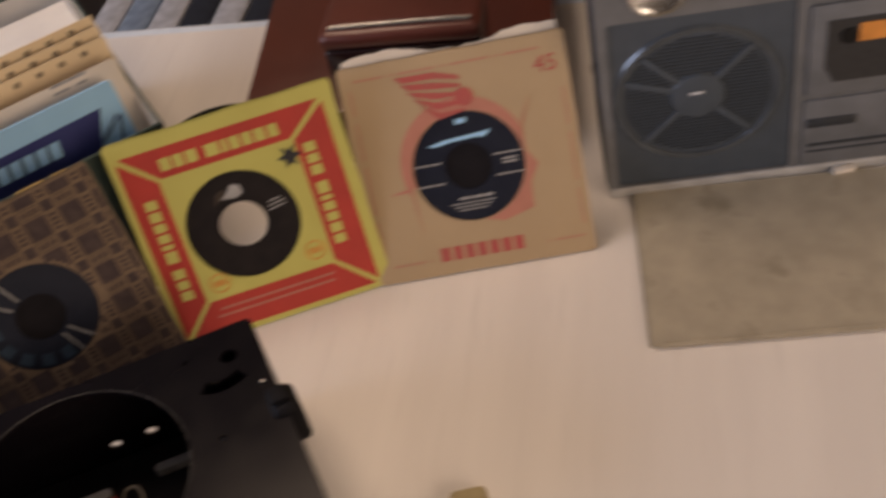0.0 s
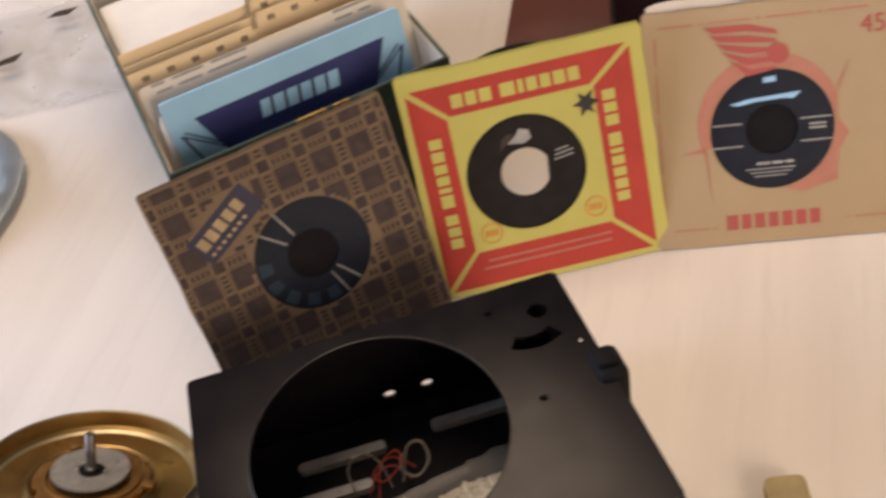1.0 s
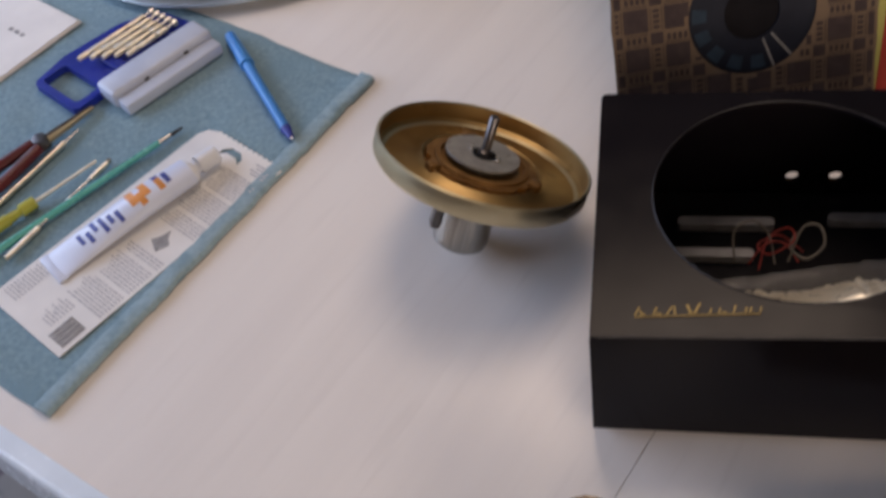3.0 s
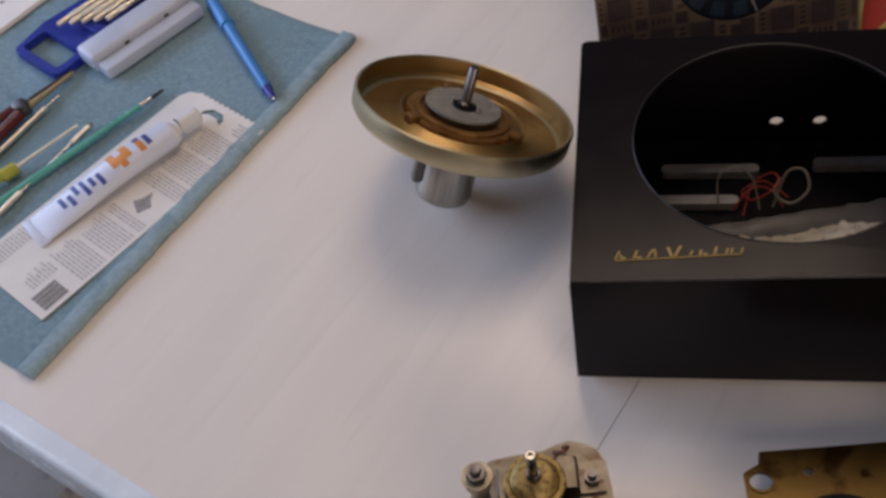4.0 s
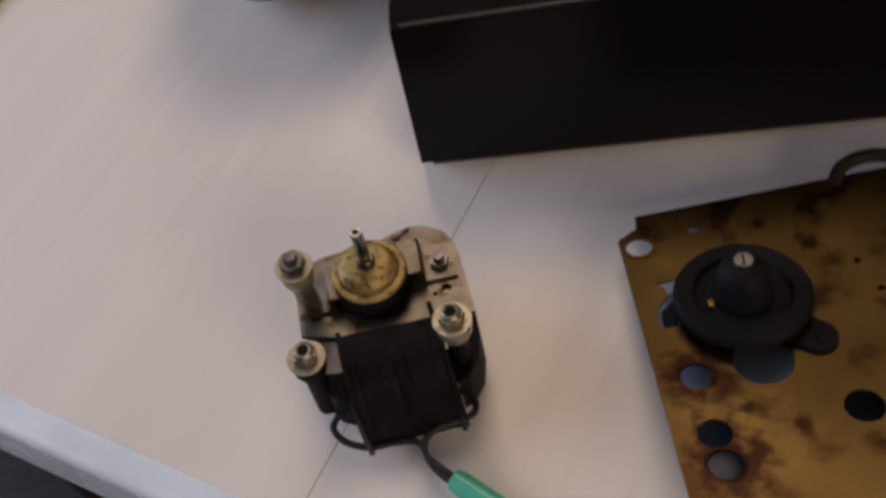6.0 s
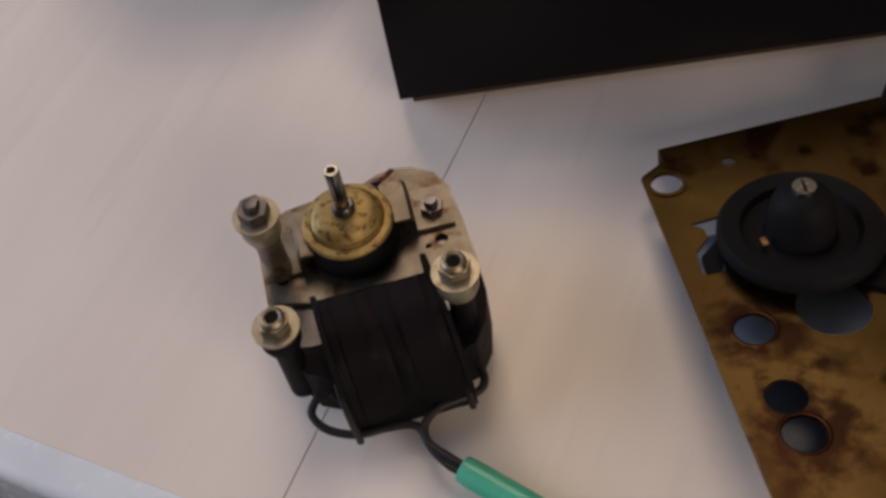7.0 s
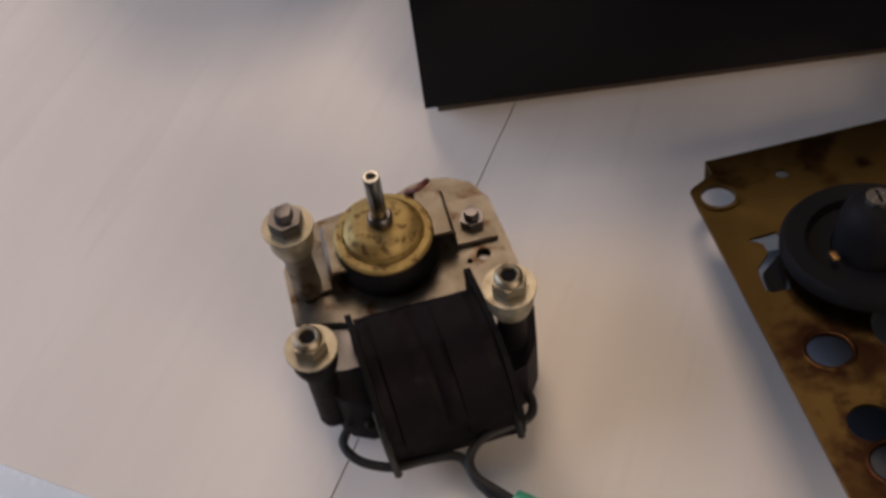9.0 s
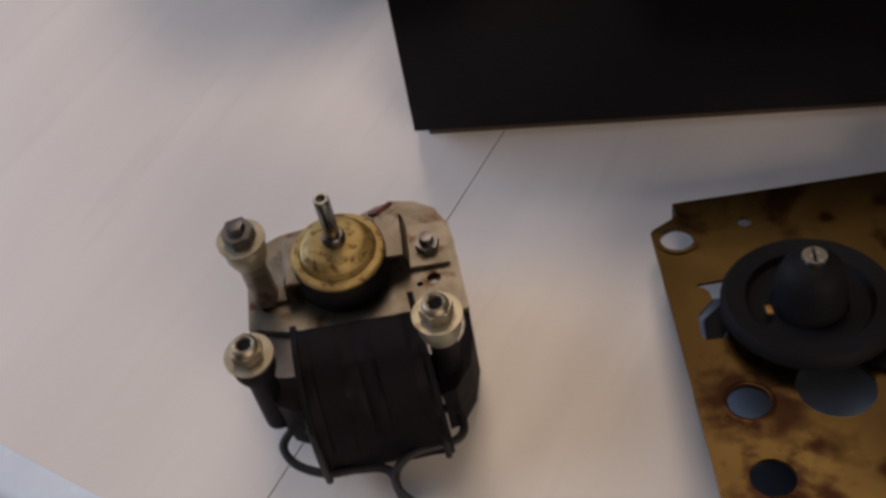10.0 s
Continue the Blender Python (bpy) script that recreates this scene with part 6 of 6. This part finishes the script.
# ---- towel with tools ----
def towel():
    A, B, C, D = Vector((-0.186, 0.312)), Vector((-0.346, -0.006)), Vector((-0.760, 0.200)), Vector((-0.600, 0.530))
    t = thing("towel", "teal grey cloth towel spread on the table under the tools", "towel")
    bm = bmesh.new()
    nx, ny = 70, 56
    g = []
    for i in range(nx + 1):
        col = []
        for j in range(ny + 1):
            u, v = i / nx, j / ny
            p = (A * (1 - u) + B * u) * (1 - v) + (D * (1 - u) + C * u) * v
            w = 0.004 * noise.noise((u * 5, v * 5, 2.0)) + 0.0016 * noise.noise((u * 21, v * 21, 5.0))
            edge = min(u, v, 1 - u, 1 - v)
            z = 0.0032 + 0.0012 * noise.noise((p.x * 40, p.y * 40, 0)) + 0.0010 * noise.noise((p.x * 14, p.y * 14, 6)) + (0.0012 if v < 0.045 or u > 0.955 else 0.0)
            col.append(bm.verts.new((p.x + (w if edge == 0 else 0), p.y + (0.4 * w if edge == 0 else 0), max(0.0012, z if edge > 0 else 0.0006))))
        g.append(col)
    for i in range(nx):
        for j in range(ny):
            bm.faces.new((g[i][j], g[i + 1][j], g[i + 1][j + 1], g[i][j + 1]))
    part("cloth", bm, M_TOWEL, t)
    # a doubled hem along one side, a little raised and wavy
    side = (B - A).normalized()
    inn = Vector((-side.y, side.x))
    if inn.dot(D - A) < 0:
        inn = -inn
    ln = (B - A).length
    bm = bmesh.new()
    prof = [(-0.0010, 0.0006), (-0.0016, 0.0026), (-0.0004, 0.0052), (0.0020, 0.0060), (0.0060, 0.0056), (0.0100, 0.0058), (0.0120, 0.0050), (0.0126, 0.0032)]
    rows = []
    for i in range(91):
        s = ln * i / 90
        wob = 0.0014 * noise.noise((s * 42, 1.0, 7.0)) + 0.0010 * noise.noise((s * 130, 4.0, 2.0))
        row = []
        for k, (q, z) in enumerate(prof):
            p = A + side * s + inn * (q + wob)
            row.append(bm.verts.new((p.x, p.y, max(0.0005, z + 0.0007 * noise.noise((s * 160, k * 0.6, 3.0))))))
        rows.append(row)
    for p, q in zip(rows, rows[1:]):
        for k in range(len(prof) - 1):
            bm.faces.new((p[k], q[k], q[k + 1], p[k + 1]))
    part("hem", bm, M_HEM, t, "paler doubled hem")


towel()
ZC = 0.0045


def card_and_tube():
    m = along((-0.3525, 0.037), (-0.2365, 0.2095), ZC)
    c = thing("blister_card", "white printed blister card with a hang hole and fine grey print", "packaging card", m)
    L, Wd = 0.208, 0.0860
    hang = [(L - 0.012, 0.034), (L - 0.007, 0.040), (L - 0.007, 0.050), (L - 0.012, 0.056), (L - 0.017, 0.056), (L - 0.013, 0.050), (L - 0.013, 0.040), (L - 0.017, 0.034)]
    zig = [(L + (0.001 if k % 2 else -0.001), 0.004 + (Wd - 0.016) * k / 24) for k in range(25)]
    part("card", plate_bm([(0.0, 0.0)] + [(L - 0.002, 0.0)] + zig + [(L - 0.004, Wd - 0.004), (L - 0.012, Wd), (0.0, Wd)], [hang], 0, 0.0008), M_WHITE, c, smooth=False)
    bm = bmesh.new()
    rg = random.Random(4)
    quads = []
    for k in range(66):
        x = 0.012 + 0.0028 * k
        if k % 9 == 8 or 0.094 < x < 0.120 or (x > L - 0.022):
            continue
        y, end = (0.026 if x < 0.036 else 0.003), rg.uniform(0.036, 0.043)
        while y < end:
            w = rg.uniform(0.0018, 0.0062)
            quads.append((x, y, x + 0.0013, min(y + w, end)))
            y += w + 0.0011
    for k in range(18):
        x, y = 0.010 + 0.0028 * k, 0.066
        while y < 0.081:
            w = rg.uniform(0.0018, 0.0055)
            quads.append((x, y, x + 0.0013, min(y + w, 0.082)))
            y += w + 0.0011
    for k in range(4):
        quads.append((L - 0.018 + 0.003 * k, 0.004, L - 0.0165 + 0.003 * k, 0.018 + 0.003 * (k % 2)))
    tagged(part("fine_print", flat_quads(bm, quads, 0.0009, 0.0011), M_PALEINK, c, smooth=False), kind="stuff")
    bm = flat_quads(bmesh.new(), [(0.006, 0.0040 + 0.0016 * k, 0.026, 0.0049 + 0.0016 * k + 0.0004 * (k % 3 == 0)) for k in range(11)], 0.0009, 0.0011)
    tagged(part("bar_print", bm, M_INKGREY, c, smooth=False), kind="stuff")
    bm = plate_bm([(0.098, 0.018), (0.108, 0.014), (0.112, 0.020), (0.118, 0.024), (0.110, 0.026), (0.104, 0.030)], [], 0.0009, 0.0011)
    part("drawing", bm, M_INKGREY, c, smooth=False)
    # the tube on it
    end, neck = Vector((-0.3815, 0.1120)), Vector((-0.3050, 0.1990))
    tm = along(end, neck, ZC + 0.0010)
    t = thing("glue_tube", "white squeeze tube with orange and blue print, flat crimped end", "tube", tm)
    ln = (neck - end).length
    bm = bmesh.new()
    rings = []
    for i in range(17):
        f = i / 16
        hw = 0.0155 - 0.0025 * f
        hz = 0.0012 + 0.0072 * min(1, f * 1.5) ** 0.8
        rings.append([bm.verts.new((ln * f, hw * math.cos(a * math.pi / 12), hz + hz * math.sin(a * math.pi / 12))) for a in range(24)])
    for a, b in zip(rings, rings[1:]):
        for k in range(24):
            bm.faces.new((a[k], a[(k + 1) % 24], b[(k + 1) % 24], b[k]))
    bm.faces.new(rings[0])
    bm.faces.new(rings[-1])
    part("body", bm, M_TUBE, t)
    part("crimp", box_bm(-0.006, -0.0159, 0.0005, 0.0008, 0.0159, 0.0021, bevel=0.0004), M_TUBE, t)
    part("shoulder", lathe_bm([(0.0122, 0), (0.0110, 0.003), (0.0065, 0.005), (0.0065, 0.008), (0, 0.008)], 28, pose(ln, 0, 0.0084, 0, 90, 0) @ Matrix.Diagonal((0.66, 1, 1, 1))), M_WHITEPLASTIC, t)
    part("cap", lathe_bm([(0.0072, 0.0082), (0.0072, 0.024), (0.0060, 0.0255), (0, 0.0255)], 24, pose(ln, 0, 0.0084, 0, 90, 0)), M_WHITEPLASTIC, t, "white screw cap")

    def block(x0, x1, y0, y1, mt, nm="printed_block"):
        b = bmesh.new()
        for i in range(6):
            ya, yb = y0 + (y1 - y0) * i / 6, y0 + (y1 - y0) * (i + 1) / 6
            q = []
            for x, y in ((x0, ya), (x1, ya), (x1, yb), (x0, yb)):
                f = x / ln
                hw, hz = 0.0155 - 0.0025 * f, 0.0012 + 0.0072 * min(1, f * 1.5) ** 0.8
                q.append(b.verts.new((x, y, hz + hz * math.sqrt(max(0, 1 - (y / hw) ** 2)) + 0.0003)))
            b.faces.new(q)
        part(nm, b, mt, t, smooth=False)

    for x0, x1, y0, y1, mt in ((0.066, 0.072, -0.006, 0.011, M_ORANGE), (0.072, 0.077, -0.010, 0.002, M_ORANGE), (0.077, 0.083, -0.005, 0.011, M_ORANGE), (0.089, 0.094, -0.008, 0.004, M_ORANGE), (0.089, 0.094, 0.004, 0.010, M_BLUEINK), (0.096, 0.100, -0.006, 0.006, M_BLUEINK)):
        block(x0, x1, y0, y1, mt)
    for k, (y0, y1) in enumerate(((-0.004, 0.008), (-0.008, 0.004), (-0.002, 0.010), (-0.009, 0.008), (-0.006, 0.004), (-0.010, 0.002))):
        block(0.022 + 0.0062 * k, 0.0255 + 0.0062 * k, y0, y1, M_BLUEINK)


card_and_tube()


def bit_set():
    m = along((-0.3900, 0.2760), (-0.3310, 0.3520), ZC)
    w = thing("white_plastic_box", "small frosted white plastic box lid lying on the towel", "plastic box", m)
    part("shell", box_bm(0, 0, 0, 0.100, 0.026, 0.016, bevel=0.0035, segs=3), M_CLEARGREY, w)
    part("ledge", box_bm(0.002, -0.015, 0, 0.098, -0.0002, 0.0105, bevel=0.002), M_CLEARGREY, w)
    for x in (0.030, 0.070):
        part("latch_hole", box_bm(x, -0.0018, 0.009, x + 0.004, -0.0001, 0.012), M_INKBLACK, w, smooth=False)
    m = along((-0.4475, 0.2850), (-0.3800, 0.3850), ZC)
    s = thing("screwdriver_set", "deep blue plastic stand holding five gold precision screwdrivers", "screwdriver set", m)
    part("tray_frame", plate_bm([(0.0, -0.027), (0.004, -0.031), (0.124, -0.027), (0.128, -0.022), (0.122, 0.014), (0.090, 0.030), (0.036, 0.036), (0.004, 0.030), (0.0, 0.026)], [rounded(0.0065, -0.0235, 0.0300, 0.0260, 0.004)], 0, 0.007), M_DEEPBLUE, s, "deep blue frame with an open loop")
    part("clip_bar", box_bm(0.050, -0.0275, 0.0072, 0.060, 0.020, 0.0120, bevel=0.001), M_DEEPBLUE, s)
    part("clip_bar", box_bm(0.094, -0.0255, 0.0072, 0.104, 0.018, 0.0120, bevel=0.001), M_DEEPBLUE, s)
    for k in range(5):
        y = -0.0215 + 0.0079 * k
        d = thing("precision_screwdriver", "slim gold precision screwdriver clipped in the blue stand", "screwdriver", m @ pose(0.0630 - 0.0068 * k, y, 0.0150, 0, 90, -2.5), "precision screwdrivers")
        h = 0.0435 + 0.0066 * k
        part("handle", lathe_bm([(0, 0), (0.0022, 0.001), (0.0026, 0.005), (0.0026, 0.012), (0.0020, 0.0135), (0.0026, 0.015), (0.0026, h * 0.74), (0.0020, h * 0.77), (0.0026, h * 0.80), (0.0026, h - 0.002), (0.0020, h), (0, h)], 16), M_PALEGOLD, d, "gold knurled handle")
        part("swivel_top", lathe_bm([(0, h + 0.0002), (0.0014, h + 0.0002), (0.0014, h + 0.004), (0.0034, h + 0.005), (0.0034, h + 0.009), (0, h + 0.0095)], 16), M_STEEL, d, "silver swivel top")


bit_set()


def stick(name, label, category, p, q, z, segments, group="hand tools on the towel"):
    """A slim tool from p to q: segments of (name, start, end, radius, end radius, material)."""
    m = along(p, q, z)
    ln = math.dist(p, q)
    t = thing(name, label, category, m, group)
    for nm, a, b, r0, r1, mt in segments:
        part(nm, tube_bm([(ln * a, 0, 0), (ln * b, 0, 0)], r0, 12, 0, r1), mt, t)
    return t


pen = stick("ballpoint_pen", "bright blue plastic ballpoint pen on the towel", "pen", (-0.3165, 0.3610), (-0.2345, 0.2370), ZC + 0.0045, [
    ("cap", 0.0, 0.30, 0.0048, 0.0062, M_BLUE), ("barrel", 0.301, 0.90, 0.0046, 0.0040, M_BLUE), ("tip", 0.901, 0.985, 0.0044, 0.0022, M_DEEPBLUE), ("point", 0.986, 1.0, 0.0012, 0.0006, M_STEEL)])
part("clip", box_bm(0.004, -0.0016, 0.0056, 0.042, 0.0016, 0.0070, bevel=0.0004), M_BLUE, pen)
stick("teal_brush", "long thin teal plastic brush with a dark tip", "brush", (-0.4700, 0.0800), (-0.3280, 0.2525), ZC + 0.0030, [
    ("handle", 0.0, 0.90, 0.0032, 0.0024, M_PALETEAL), ("ferrule", 0.901, 0.95, 0.0020, 0.0018, M_STEEL), ("bristles", 0.951, 1.0, 0.0018, 0.0010, M_INKBLACK)])
stick("yellow_screwdriver", "small screwdriver with a clear yellow handle", "screwdriver", (-0.4520, 0.1320), (-0.3860, 0.2140), ZC + 0.0050, [
    ("handle", 0.0, 0.26, 0.0048, 0.0048, M_YELLOWPLASTIC), ("neck", 0.261, 0.36, 0.0040, 0.0030, M_YELLOWPLASTIC), ("collar", 0.361, 0.48, 0.0052, 0.0048, M_YELLOWPLASTIC), ("blade", 0.481, 1.0, 0.0014, 0.0010, M_PALEGOLD)])
stick("probe", "thin gold metal probe with a bent silver end", "probe", (-0.4230, 0.1180), (-0.3760, 0.2170), ZC + 0.0030, [
    ("rod", 0.0, 0.30, 0.0022, 0.0022, M_PALEGOLD), ("shank", 0.301, 0.80, 0.0012, 0.0012, M_STEEL), ("grip", 0.801, 0.97, 0.0021, 0.0021, M_PALEGOLD), ("end", 0.971, 1.0, 0.0026, 0.0020, M_STEEL)])
stick("long_probe", "long gold metal rod with a silver shank", "probe", (-0.4800, 0.1080), (-0.4150, 0.2500), ZC + 0.0028, [
    ("rod", 0.0, 0.90, 0.0021, 0.0021, M_PALEGOLD), ("shank", 0.901, 1.0, 0.0010, 0.0008, M_STEEL)])
pl = thing("pliers", "small pliers with dark red handles", "pliers", along((-0.4800, 0.1640), (-0.4110, 0.2760), ZC + 0.0050), "hand tools on the towel")
part("handle", tube_bm([(-0.01, -0.012, 0), (0.03, -0.010, 0.001), (0.075, -0.004, 0.002)], 0.0046, 10), M_MAROON, pl, "dark red grip")
part("handle", tube_bm([(-0.01, 0.010, 0), (0.03, 0.010, 0.001), (0.075, 0.004, 0.002)], 0.0046, 10), M_MAROON, pl, "dark red grip")
part("pivot", lathe_bm([(0, 0.007), (0.006, 0.006), (0.007, -0.003), (0, -0.004)], 18, pose(0.080, 0, 0.001)), M_DARKSTEEL, pl)
part("jaw", tube_bm([(0.082, -0.002, 0.001), (0.105, -0.002, 0), (0.131, -0.0008, -0.001)], 0.0034, 8, 6, 0.0012), M_GOLDRIM, pl)
part("jaw", tube_bm([(0.082, 0.002, 0.001), (0.105, 0.0022, 0), (0.130, 0.0012, -0.001)], 0.0034, 8, 6, 0.0012), M_DARKSTEEL, pl)
pp = thing("paper_sheets", "stack of white paper sheets at the towel's end", "paper", axes((-0.5100, 0.3110, ZC), (0.047, 0.078, 0), (-0.078, 0.047, 0)))
for k in range(3):
    part("sheet", box_bm(0.001 * k - 0.02, 0.0012 * k, 0.0009 * k, 0.0915 - 0.001 * k, 0.15, 0.0009 * k + 0.0006), M_WHITE, pp, smooth=False)
part("pencil_note", bars(bmesh.new(), 0.052, 0.030, [0.004, 0.006, 0.005], 0.003, 0.004, 0.0025, 0.0027, 90), M_INKGREY, pp, smooth=False)
